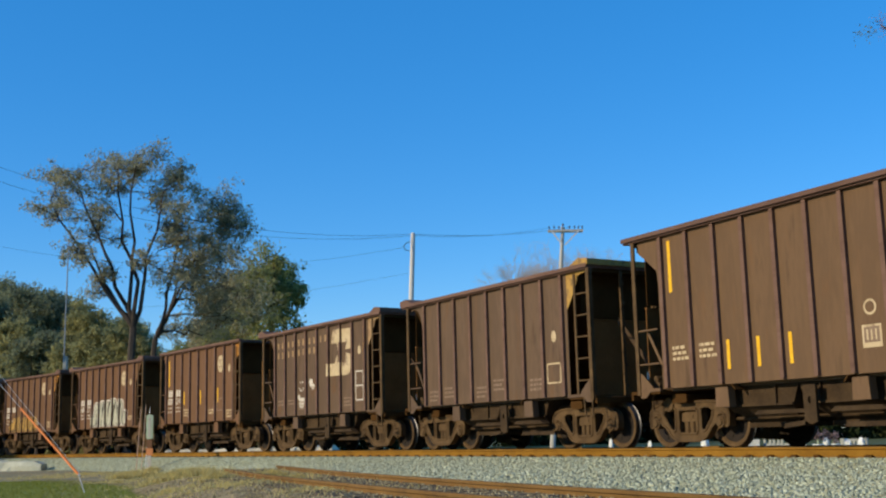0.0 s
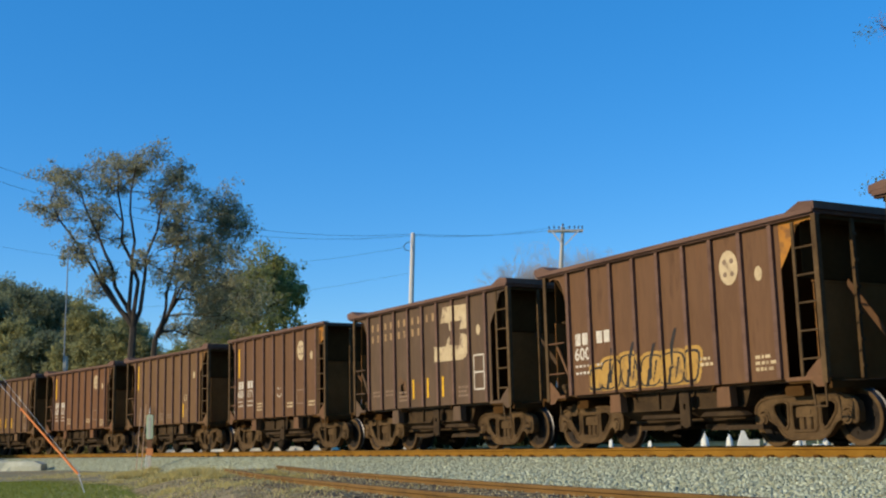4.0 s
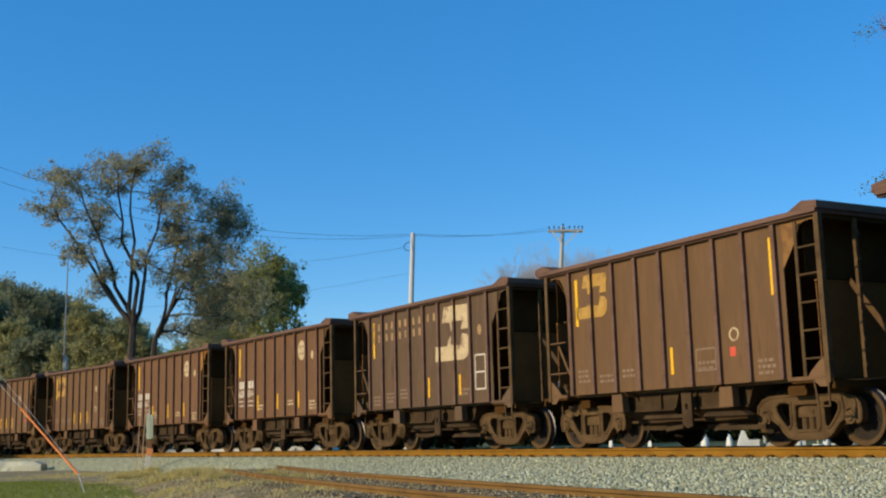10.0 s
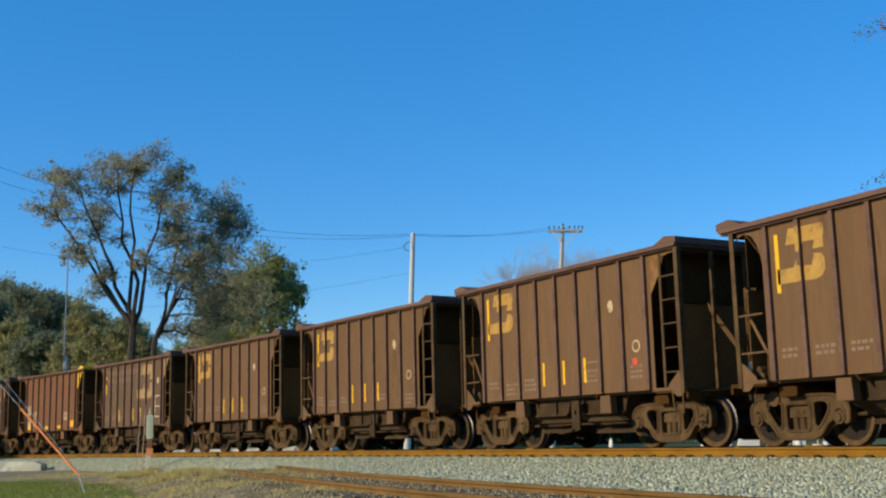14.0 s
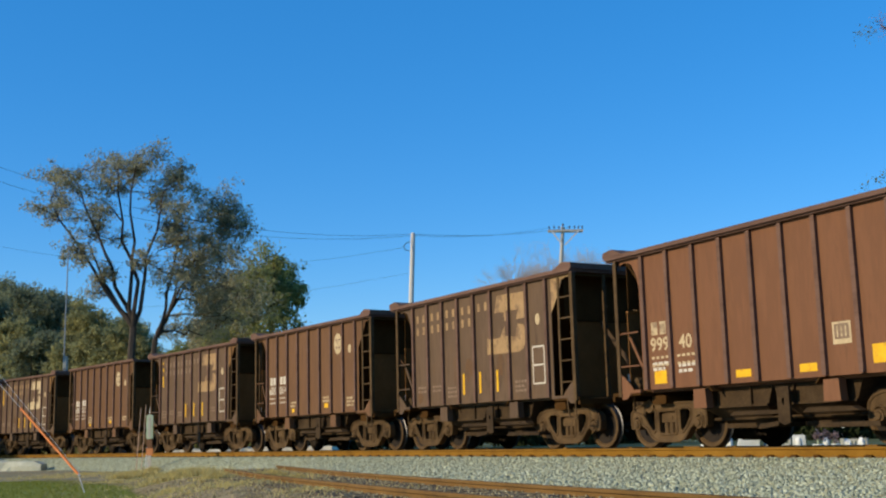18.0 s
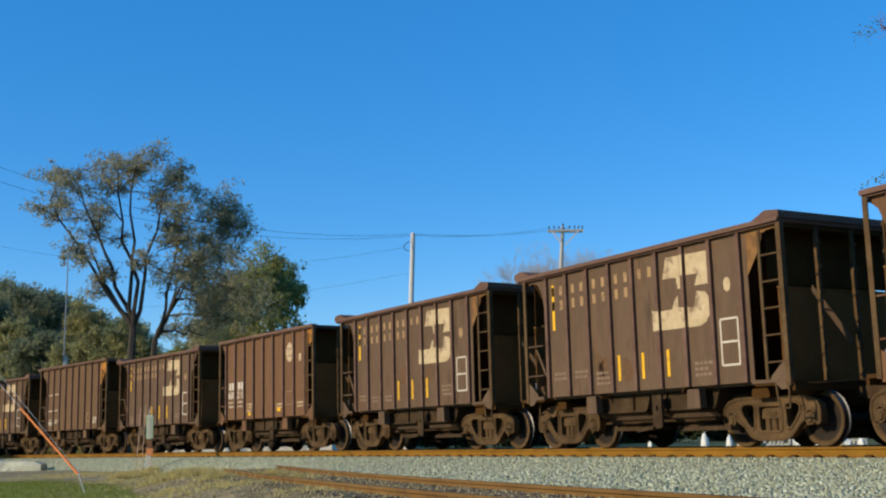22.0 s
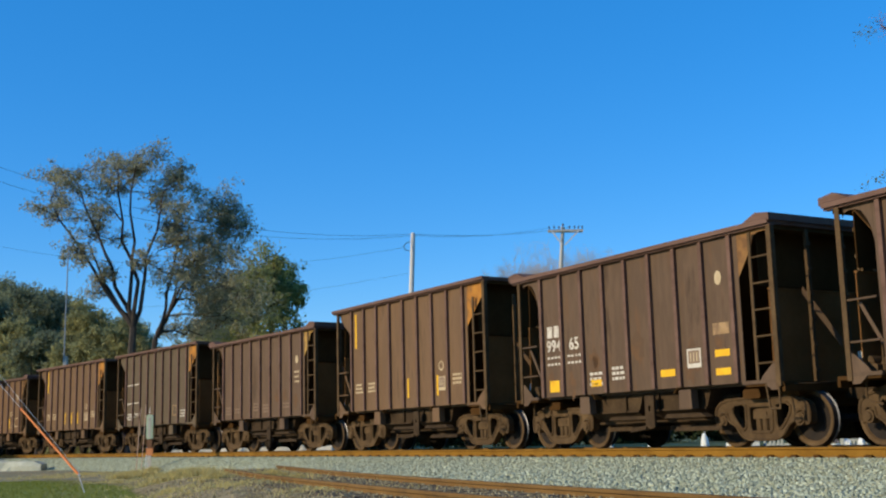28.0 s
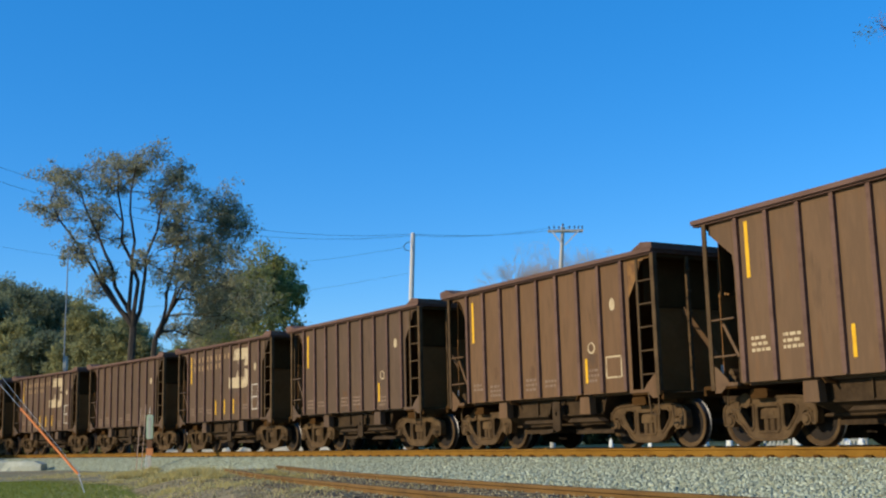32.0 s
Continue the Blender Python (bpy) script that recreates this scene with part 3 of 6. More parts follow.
def wheelset():
    s = Shape()
    prof = [(-0.065, 0.0), (-0.065, 0.105), (-0.05, 0.12), (-0.02, 0.20), (-0.03, 0.36), (-0.066, 0.385), (-0.068, 0.435), (-0.06, 0.447),
            (0.030, 0.457), (0.045, 0.482), (0.066, 0.478), (0.068, 0.39), (0.03, 0.36), (0.03, 0.16), (0.06, 0.12), (0.06, 0.0)]
    # slot 0: plate coloured dark for shade; slot 2: paler rim for its lit edge
    slots = [0, 0, 0, 0, 2, 2, 2, 1, 1, 0, 0, 0, 0, 0, 0]
    s.lathe(prof, 30, slots, -0.7525)
    s.lathe([(-y, r) for y, r in prof], 30, slots, 0.7525)
    s.rod((0, -0.98, 0), (0, 0.98, 0), 0.075, 12)
    for k in range(3):
        a = 2.1 * k
        s.rod((0.26 * math.cos(a), -0.79, 0.26 * math.sin(a)), (0.26 * math.cos(a), -0.76, 0.26 * math.sin(a)), 0.03, 6)
    return s


def coupler():
    s = Shape()
    s.box(3.5, 4.15, -0.09, 0.09, 0.79, 0.95, 0.02)
    s.prism([(4.13, 0.76), (4.28, 0.74), (4.49, 0.74), (4.55, 0.80), (4.55, 0.96), (4.47, 1.02), (4.25, 1.02), (4.13, 0.97)], -0.14, 0.10)
    s.rod((4.39, -0.03, 0.70), (4.39, -0.03, 1.06), 0.035, 8)
    s.pipe([(3.75, 0.28, 0.86), (4.0, 0.30, 0.78), (4.18, 0.28, 0.52), (4.35, 0.22, 0.38), (4.50, 0.16, 0.40)], 0.022, 6)
    s.pipe([(3.92, -1.3, 1.02), (4.05, -0.9, 1.02), (4.10, -0.2, 1.06), (4.20, -0.1, 1.08)], 0.014, 5)
    return s


def sheet(top):
    """The open body: side sheets, slope sheets, end bulkheads."""
    s = Shape()
    for k in (-1, 1):
        s.box(-3.03, 3.03, min(k * PLATE, k * (PLATE - 0.02)), max(k * PLATE, k * (PLATE - 0.02)), 1.08, top - 0.06)
    return s


def slopes(top):
    s = Shape()
    for k in (1,):
        a, b = (k * 3.42, top - 0.16), (k * 1.2, 0.98)
        s.prism([a, (a[0] - k * 0.03, a[1]), (b[0] - k * 0.03, b[1]), b], -1.47, 1.47)
    return s


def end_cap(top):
    """The flat plate over the end opening, and an added sheet whose dark colour stands for the shade behind the posts.
    """
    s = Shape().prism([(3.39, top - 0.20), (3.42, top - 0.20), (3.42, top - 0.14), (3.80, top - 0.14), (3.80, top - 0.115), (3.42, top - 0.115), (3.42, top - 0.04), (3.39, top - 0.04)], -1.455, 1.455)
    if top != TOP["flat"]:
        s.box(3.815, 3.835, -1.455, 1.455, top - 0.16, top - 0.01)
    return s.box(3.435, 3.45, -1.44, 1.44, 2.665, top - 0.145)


def bulkhead():
    s = Shape()
    s.prism([(3.50, 1.07), (3.52, 1.07), (3.52, 2.60), (3.50, 2.60)], -1.30, 1.42)
    s.prism([(3.48, 2.60), (3.54, 2.60), (3.54, 2.63), (3.48, 2.63)], -1.30, 1.42)
    return s


def chord(top, end, cut=0.0):
    """The rolled top edge all round; cut: how much the camera's side falls short at the rear and the other side in front."""
    s = Shape()
    for k in (-1, 1):
        x0, x1 = (-end + cut, end) if k < 0 else (-end, end - cut)
        ys = sorted((k * 1.46, k * 1.63))
        s.box(x0, x1, *ys, top - 0.078, top, 0.012)
        s.box(x0, x1, *sorted((k * 1.46, k * 1.575)), top - 0.11, top - 0.078)
    for k in (-1, 1):
        xs = sorted((k * (end - cut - 0.06), k * (end - cut - 0.01)))
        s.box(*xs, -1.457, 1.457, top - 0.09, top - 0.005, 0.01)
    return s


def hood(top):
    """The solid wedge over the end of a peaked car, with a fascia that hangs over the end."""
    s = Shape()
    return s.prism([(3.34, top + 0.003), (3.64, top + 0.13), (3.94, top + 0.09), (3.94, top - 0.03), (3.908, top - 0.03), (3.908, top + 0.003)], -1.63, 1.63)


def gusset(top, kind, rear=False):
    """The side plate between the last rib and the corner post; the rear one is smaller."""
    s = Shape()
    if kind == "tall" and rear:
        prof = [(3.034, top - 0.11), (3.62, top - 0.11), (3.62, top - 0.28), (3.06, top - 0.72), (3.034, top - 0.95)]
    elif kind == "tall":
        prof = [(3.034, top - 0.11), (3.86, top - 0.11), (3.86, top - 0.25), (3.034, top - 1.08)]
    elif kind == "flat" and rear:
        prof = [(3.034, top - 0.11), (3.30, top - 0.11), (3.30, top - 0.16), (3.14, top - 0.30), (3.034, top - 0.55)]
    elif kind == "flat":
        prof = [(3.034, top - 0.11), (3.49, top - 0.11), (3.49, top - 0.24), (3.24, top - 0.52), (3.034, top - 0.64)]
    elif rear:
        prof = [(3.034, top - 0.11), (3.62, top - 0.11), (3.62, top - 0.26), (3.58, top - 0.20), (3.48, top - 0.165), (3.36, top - 0.17), (3.24, top - 0.22), (3.14, top - 0.36), (3.07, top - 0.52), (3.034, top - 0.72)]
    else:
        prof = [(3.034, top - 0.11), (3.85, top - 0.11), (3.85, top - 0.29), (3.80, top - 0.20), (3.68, top - 0.155), (3.52, top - 0.165), (3.43, top - 0.21), (3.36, top - 0.36), (3.26, top - 0.54), (3.12, top - 0.74), (3.034, top - 0.86)]
    return s.prism(prof, -PLATE, -PLATE + 0.014)


def corner_post(top):
    s = Shape()
    s.box(3.81, 3.905, -1.585, -1.565, 0.98, top - 0.112)
    s.box(3.885, 3.905, -1.565, -1.49, 0.98, top - 0.112)
    return s


def corner_foot():
    s = Shape()
    s.prism([(3.46, 1.10), (3.50, 1.16), (3.74, 1.36), (3.825, 1.40), (3.825, 0.93), (3.68, 0.93)], -1.565, -1.545)
    s.rod((3.70, -1.569, 1.10), (3.70, -1.54, 1.10), 0.05, 10)
    return s


def ladder():
    s = Shape()
    s.box(3.375, 3.435, -1.58, -1.55, 1.10, 3.56)
    for i in range(5):
        z = 1.37 + 0.44 * i
        s.rod((3.43, -1.565, z), (3.84, -1.565, z), 0.017, 6)
    s.bar((3.56, 1.05), (3.62, 0.62), 0.03, -1.57, -1.55)
    s.bar((3.84, 1.0), (3.84, 0.62), 0.03, -1.57, -1.55)
    s.rod((3.60, -1.56, 0.63), (3.85, -1.56, 0.63), 0.016, 6)
    return s


def grabs():
    """Handholds across the open corner of the other end."""
    s = Shape()
    for z in (1.55, 2.18):
        s.rod((3.03, -1.55, z), (3.64, -1.55, z), 0.018, 6)
    s.bar((3.08, 1.50), (3.46, 2.14), 0.06, -1.44, -1.42)
    return s


def end_frame():
    """The slanted braces of one car end."""
    s = Shape()
    for k in (-1, 1):
        p, q = Vector((3.54, k * 0.72 + 0.16, 2.62)), Vector((3.90, k * 0.26 + 0.16, 1.70))
        d, t = Vector((0.02, 0, 0.055)), Vector((0.03, 0.03 * k, 0))
        s.add([p - d, p + d, q + d, q - d, p - d + t, p + d + t, q + d + t, q - d + t],
              [(0, 1, 2, 3), (4, 7, 6, 5), (0, 4, 5, 1), (1, 5, 6, 2), (2, 6, 7, 3), (3, 7, 4, 0)])
    return s


def upright():
    """A rolled upright of the car end, with a row of bolted clips along it."""
    s = Shape().box(3.83, 3.87, -0.035, 0.035, 1.0, 3.60, 0.006).box(3.79, 3.83, -0.008, 0.008, 1.0, 3.60)
    for i in range(6):
        z = 1.25 + 0.42 * i
        s.box(3.87, 3.895, -0.05, 0.045, z - 0.03, z + 0.03, 0.006)
    return s


def reservoir():
    """Air tank, valve and bent pipes of the brake, on the low end of the car."""
    s = Shape()
    s.rod((3.24, -1.20, 1.20), (3.24, -0.55, 1.20), 0.135, 14).rod((3.24, -1.24, 1.20), (3.24, -1.20, 1.20), 0.09, 12, 0.135)
    s.rod((3.52, -1.30, 1.24), (3.52, -0.85, 1.24), 0.115, 14).rod((3.52, -1.335, 1.24), (3.52, -1.30, 1.24), 0.07, 12, 0.115)
    s.box(3.30, 3.46, -1.36, -1.20, 1.07, 1.22, 0.02)
    s.pipe([(3.16, -1.38, 1.08), (3.16, -1.38, 1.62), (3.30, -1.36, 1.74), (3.44, -1.34, 2.10)], 0.016, 6)
    s.pipe([(3.52, -1.28, 1.10), (3.60, -1.30, 0.92), (3.60, -1.30, 0.70), (3.30, -1.30, 0.62)], 0.02, 6)
    s.rod((3.40, -1.10, 0.80), (3.40, -0.55, 0.80), 0.13, 12)
    return s


def tag_plate():
    return Shape().box(3.55, 3.64, -1.375, -1.365, 1.28, 1.42)


def platform():
    s = Shape()
    s.box(3.08, 3.92, -1.54, 1.54, 1.00, 1.06, 0.01)
    s.box(3.88, 3.94, -1.53, 1.53, 0.90, 1.00)
    s.box(3.45, 3.85, -0.62, -0.30, 0.74, 1.00, 0.03)
    s.rod((3.4, -1.0, 0.92), (3.8, -1.0, 0.92), 0.10, 10)
    return s


def sill(cut=0.0):
    """A narrow ledge at the two corners, a deep-set channel between them."""
    s = Shape()
    s.box(3.035, 3.88 - cut, -1.57, -1.505, 1.04, 1.10)
    s.box(-3.69 + cut, -3.035, -1.57, -1.505, 1.04, 1.10)
    s.box(-3.03, 3.03, -1.30, -1.22, 1.035, 1.08)
    return s


def leg():
    """A bracket that hangs under the side sill."""
    s = Shape()
    s.prism([(-0.15, 1.035), (0.15, 1.035), (0.17, 0.70), (-0.17, 0.70)], -1.50, -1.34)
    return s


def centre_sill():
    s = Shape()
    s.box(-3.85, 3.85, -0.30, 0.30, 0.66, 0.99, 0.03)
    for x in (-BASE, BASE):
        s.box(x - 0.2, x + 0.2, -1.25, 1.25, 0.82, 0.98, 0.03)
    return s


def chute():
    """One discharge hopper below the body: upright skirts, then sides that draw in."""
    s = Shape()
    rings = [(1.03, 0.93, 1.20), (0.70, 0.80, 1.20), (0.42, 0.52, 0.78)]
    s.add([(x * w, y * d, z) for z, w, d in rings for x, y in ((-1, -1), (1, -1), (1, 1), (-1, 1))],
          [(4 * i + j, 4 * i + (j + 1) % 4, 4 * i + 4 + (j + 1) % 4, 4 * i + 4 + j) for i in range(2) for j in range(4)] + [(0, 3, 2, 1), (8, 9, 10, 11)])
    s.box(-0.60, 0.60, -0.86, 0.86, 0.34, 0.42, 0.01)
    for x in (-0.45, 0.45):
        s.box(x - 0.012, x + 0.012, -1.25, -1.20, 0.70, 1.02)
    s.box(-0.81, 0.81, -1.235, -1.20, 0.69, 0.73)
    return s


def door_gear():
    """Rails, levers and an upright of the discharge doors."""
    s = Shape()
    pierced(s, [(0.29, 0.98), (0.55, 0.98), (0.55, 0.40), (0.42, 0.36), (0.29, 0.42)], [[(0.42 + 0.035 * math.cos(a), 0.74 + 0.06 * math.sin(a)) for a in (0, 0.8, 1.6, 2.4, 3.1, 3.9, 4.7, 5.5)]], -1.42, -1.37)
    s.prism([(-0.75, 0.61), (0.28, 0.61), (0.28, 0.55), (-0.85, 0.55)], -1.40, -1.22)
    s.prism([(0.92, 0.62), (1.80, 0.62), (1.95, 0.55), (0.82, 0.55)], -1.42, -1.24)
    s.prism([(1.15, 0.385), (2.30, 0.385), (2.30, 0.31), (1.05, 0.31)], -1.40, -1.16)
    s.prism([(-0.13, 0.39), (0.29, 0.43), (0.29, 0.36), (-0.18, 0.31)], -1.42, -1.30)
    s.rod((-1.9, -0.9, 0.50), (1.9, -0.9, 0.50), 0.03, 8)
    return s


def brake_cylinder():
    return Shape().rod((-0.35, 0, 0), (0.35, 0, 0), 0.17, 14).rod((0.35, 0, 0), (0.75, 0, 0), 0.03, 8)


def mirror_y(me, name):
    """The same piece for the far side of the car."""
    m = me.copy()
    m.name = name
    m.transform(Matrix.Diagonal((1, -1, 1, 1)))
    m.flip_normals()
    return m


TURN = pose(0, 0, 0, 0, 0, 180)
SIDE_MESH = truck_side().mesh("side_frame", TRUCK)
WHEEL_MESH = wheelset().mesh("wheelset", WHEEL, TREAD, TRUCK)
BOLSTER = Shape().box(-0.22, 0.22, -0.95, 0.95, 0.50, 0.78, 0.04).mesh("bolster", GRIME)
RIB_MESH = {k: Shape().box(-0.041, 0.041, -FACE, -PLATE - 0.001, 1.10, t - 0.113, 0.006).mesh("rib", PAINT["brown"]) for k, t in TOP.items()}
OLD = PAINT["brown"]
MESHES = {k: {
    "body": sheet(t).mesh("body", OLD), "slope_sheet": slopes(t).mesh("slope_sheet", SHADEPLATE), "end_cap": end_cap(t).mesh("end_cap", SHADEPLATE), "chord": chord(t, {"flat": 3.57, "peaked": 3.90, "tall": 3.92}[k], 0.22 if k == "flat" else 0.0).mesh("top_chord", OLD),
    "hood": hood(t).mesh("hood", OLD), "gusset": gusset(t, k).mesh("gusset", OLD), "rear_gusset": mirror_y(gusset(t, k, True).mesh("gusset", OLD), "gusset"), "post": corner_post(t).mesh("corner_post", OLD)} for k, t in TOP.items()}
# platform and centre sill coloured dark for the shaded gap above the trucks
COMMON = {"foot": corner_foot().mesh("corner_foot", OLD), "ladder": ladder().mesh("ladder", TRUCK), "grabs": grabs().mesh("handhold", OLD), "end_frame": end_frame().mesh("end_frame", OLD), "upright": upright().mesh("end_upright", OLD), "tank": mirror_y(reservoir().mesh("brake_reservoir", TRUCK), "brake_reservoir"), "tag": mirror_y(tag_plate().mesh("tag_plate", WHITE), "tag_plate"),
          "platform": platform().mesh("end_platform", SHADEPLATE), "sill": sill().mesh("side_sill", OLD), "short_sill": sill(0.34).mesh("side_sill", OLD), "leg": leg().mesh("bracket", OLD), "centre": centre_sill().mesh("centre_sill", SHADEPLATE),
          "chute": chute().mesh("discharge_chute", GRIME), "gear": door_gear().mesh("door_gear", GRIME), "coupler": coupler().mesh("coupler", GRIME), "bulkhead": bulkhead().mesh("bulkhead", GRIME),
          "cylinder": brake_cylinder().mesh("brake_cylinder", GRIME)}
wheels = {-1: [], 1: []}


FAR = {k: mirror_y(COMMON[k], COMMON[k].name) for k in ("foot", "ladder", "grabs", "gear")}
FAR_P = {k: mirror_y(MESHES[k]["post"], "corner_post") for k in TOP}


def hopper_car(kind, colour, label, gusset_coat=None, hood_coat=None, upright_coat=None):
    """An ore hopper: +x is the way it goes, -y the camera's side, z from the rail head."""
    car = thing("hopper_car", label, "hopper car", "cars of the ore train")
    coat, M = PAINT[colour], MESHES[kind]
    part("body", M["body"], None, car, coat=coat)
    part("top_chord", M["chord"], None, car, coat=CROWN)
    for x in RIBS:
        part("rib", RIB_MESH[kind], None, car, at=pose(x, 0, 0), coat=CROWN)
        part("rib", RIB_MESH[kind], None, car, at=TURN @ pose(x, 0, 0), coat=CROWN)
    for k, m in ((1, pose(0, 0, 0)), (-1, TURN)):
        # a piece for the camera's side of one end is the far side of the other
        if kind == "peaked":
            part("hood", M["hood"], None, car, at=m, coat=hood_coat if k == 1 and hood_coat else CROWN)
        # the ladder corner has the wide plate, the other corner the small one; flat cars end sooner
        e = m @ pose(-0.34 if kind == "flat" else 0.0, 0, 0)
        part("gusset", M["gusset"], None, car, at=m, coat=gusset_coat if k == 1 and gusset_coat else coat)
        part("gusset", M["rear_gusset"], None, car, at=m, coat=coat)
        part("corner_post", M["post"], None, car, at=e, coat=TRUCK)
        part("corner_post", FAR_P[kind], None, car, at=e @ pose(-0.22, 0, 0), coat=TRUCK)
        part("corner_foot", COMMON["foot"], None, car, at=e, coat=coat)
        part("corner_foot", FAR["foot"], None, car, at=e @ pose(-0.22, 0, 0), coat=coat)
        part("ladder", COMMON["ladder"], None, car, "dusty steel ladder", at=e)
        part("handhold", FAR["grabs"], None, car, at=e @ pose(0.0 if kind != "flat" else 0.05, 0, 0), coat=coat)
        part("slope_sheet", M["slope_sheet"], None, car, "dusty slope sheet darkened for shade", at=e)
        part("end_cap", M["end_cap"], None, car, "plate over the car end, coloured dark for shade", at=e)
        part("end_frame", COMMON["end_frame"], None, car, at=e, coat=coat)
        for y in (-0.70, 0.14, 0.95):
            part("end_upright", COMMON["upright"], None, car, at=e @ pose(0, y, 0), coat=upright_coat or TRUCK)
        part("bulkhead", COMMON["bulkhead"], None, car, at=e, coat=ENDPLATE)
        part("end_platform", COMMON["platform"], None, car, at=e)
        part("coupler", COMMON["coupler"], None, car, at=m)
        part("side_sill", COMMON["short_sill" if kind == "flat" else "sill"], None, car, at=m, coat=coat)
        part("discharge_chute", COMMON["chute"], None, car, at=pose(0.94 * k, 0, 0))
        for x in (-1.48, 1.52):
            part("bracket", COMMON["leg"], None, car, at=m @ pose(x, 0, 0), coat=coat)
    part("brake_reservoir", COMMON["tank"], None, car, "dusty brake air tanks with pipes", at=TURN @ pose(-0.30 if kind == "flat" else 0.0, 0, 0))
    part("tag_plate", COMMON["tag"], None, car, "small white tag", at=TURN @ pose(-0.30 if kind == "flat" else 0.0, 0, 0))
    part("centre_sill", COMMON["centre"], None, car)
    part("door_gear", COMMON["gear"], None, car)
    part("door_gear", FAR["gear"], None, car)
    part("brake_cylinder", COMMON["cylinder"], None, car, at=pose(1.9, -0.75, 0.78))
    for k in (-1, 1):
        truck = part("truck", BOLSTER, None, car, "dusty cast steel truck", at=pose(BASE * k, 0, 0))
        part("side_frame", SIDE_MESH, None, truck, at=pose(0, -0.965, 0))
        part("side_frame", SIDE_MESH, None, truck, at=pose(0, 0.965, 0, 0, 0, 180))
        for j in (-1, 1):
            w = part("wheelset", WHEEL_MESH, None, truck, "rusty wheels with polished treads", at=pose(0.889 * j, 0, 0.457))
            wheels[j].append(w)
    return car


# ---- what is painted on the cars ----
def spans(poly, x):
    """Where an upright line at x lies inside a polygon of (x, z)."""
    cuts = []
    for (x0, z0), (x1, z1) in zip(poly, poly[1:] + poly[:1]):
        if (x0 <= x) != (x1 <= x):
            cuts.append(z0 + (z1 - z0) * (x - x0) / (x1 - x0))
    cuts.sort()
    return list(zip(cuts[::2], cuts[1::2]))


def stroke_on(s, polys, lift=0.003, step=0.022):
    """Paint that lies on sheet and ribs alike: upright slices of the polygons."""
    for poly in polys:
        lo, hi = min(p[0] for p in poly), max(p[0] for p in poly)
        n = max(1, round((hi - lo) / step))
        for i in range(n):
            x0, x1 = lo + (hi - lo) * i / n, lo + (hi - lo) * (i + 1) / n
            x = (x0 + x1) / 2
            near = min(abs(x - r) for r in RIBS)
            if 0.037 < near < 0.052:
                continue
            y = -(FACE if near <= 0.037 else PLATE) - lift
            for z0, z1 in spans(poly, x):
                s.add([(x0, y, z0), (x1, y, z0), (x1, y, z1), (x0, y, z1)], [(0, 1, 2, 3)])
    return s


def disc(x, z, r, n=20):
    return [(x + r * math.cos(2 * math.pi * i / n), z + r * math.sin(2 * math.pi * i / n)) for i in range(n)]


def flat_disc(x, z, r, lift, n):
    return Shape().add([(a, -PLATE - lift, b) for a, b in disc(x, z, r, n)], [tuple(range(n))])


def bars(s, rects, lift=0.003):
    for x, z, w, h in rects:
        y = -PLATE - lift
        s.add([(x - w / 2, y, z - h / 2), (x + w / 2, y, z - h / 2), (x + w / 2, y, z + h / 2), (x - w / 2, y, z + h / 2)], [(0, 1, 2, 3)])
    return s


LOGO = [[(0.97, 3.47), (2.08, 3.44), (2.10, 3.38), (2.06, 2.86), (1.72, 2.86), (1.80, 3.07), (1.42, 3.08), (1.36, 2.84), (1.27, 2.86), (1.22, 3.07), (0.86, 3.08)],
        [(0.52, 2.15), (0.52, 2.54), (0.62, 2.50), (1.08, 2.50), (1.16, 2.66), (1.25, 2.74), (1.24, 2.52), (1.66, 2.48), (1.76, 2.76), (1.98, 2.72), (2.07, 2.60), (2.06, 2.32), (1.96, 2.19), (1.80, 2.13)]]
CACHE = {}


def mark(car, key, name, make, mat, label, kind=""):
    if key not in CACHE:
        made = make()
        CACHE[key] = made.mesh(name, mat) if isinstance(made, Shape) else made
        if not CACHE[key].materials:
            CACHE[key].materials.append(mat)
    tagged(part(name, CACHE[key], mat, car, label), kind=kind)


def big_logo(car, mat=CREAM, tone="cream"):
    mark(car, "logo" + tone, "logo", lambda: stroke_on(Shape(), LOGO), mat, f"large block emblem in {tone} paint")


def small_logo(car, mat=TAN, tone="tan"):
    def make():
        f = lambda p: ((p[0] - 1.3) * 0.66 - 2.18, (p[1] - 2.80) * 0.66 + 3.04)
        return stroke_on(Shape(), [[f(p) for p in q] for q in LOGO])
    mark(car, "small" + tone, "logo", make, mat, f"small block emblem in {tone} paint")


def round_logo(car, mat=CREAM):
    def make():
        return Shape().add([(panel(6) + 0.03 + 0.225 * math.cos(a * math.pi / 14), -PLATE - 0.003, 3.05 + 0.30 * math.sin(a * math.pi / 14)) for a in range(28)], [tuple(range(28))])
    mark(car, "round" + mat.name, "round_emblem", make, mat, "round cream emblem")
    for a in (-0.085, 0.085):
        for b in (-0.11, 0.11):
            mark(car, f"hole{a}{b}", "emblem_gap", lambda: flat_disc(panel(6) + 0.03 + a, 3.05 + b, 0.05, 0.006, 8), GHOST, "brown gap in the round emblem")


def dot(car, z=2.80, mat=CREAM, i=7):
    mark(car, f"dot{z}{i}{mat.name}", "round_mark", lambda: Shape().add([(panel(i) + 0.085 * math.cos(k * math.pi / 8), -PLATE - 0.003, z + 0.125 * math.sin(k * math.pi / 8)) for k in range(16)], [tuple(range(16))]), mat, "round painted mark")


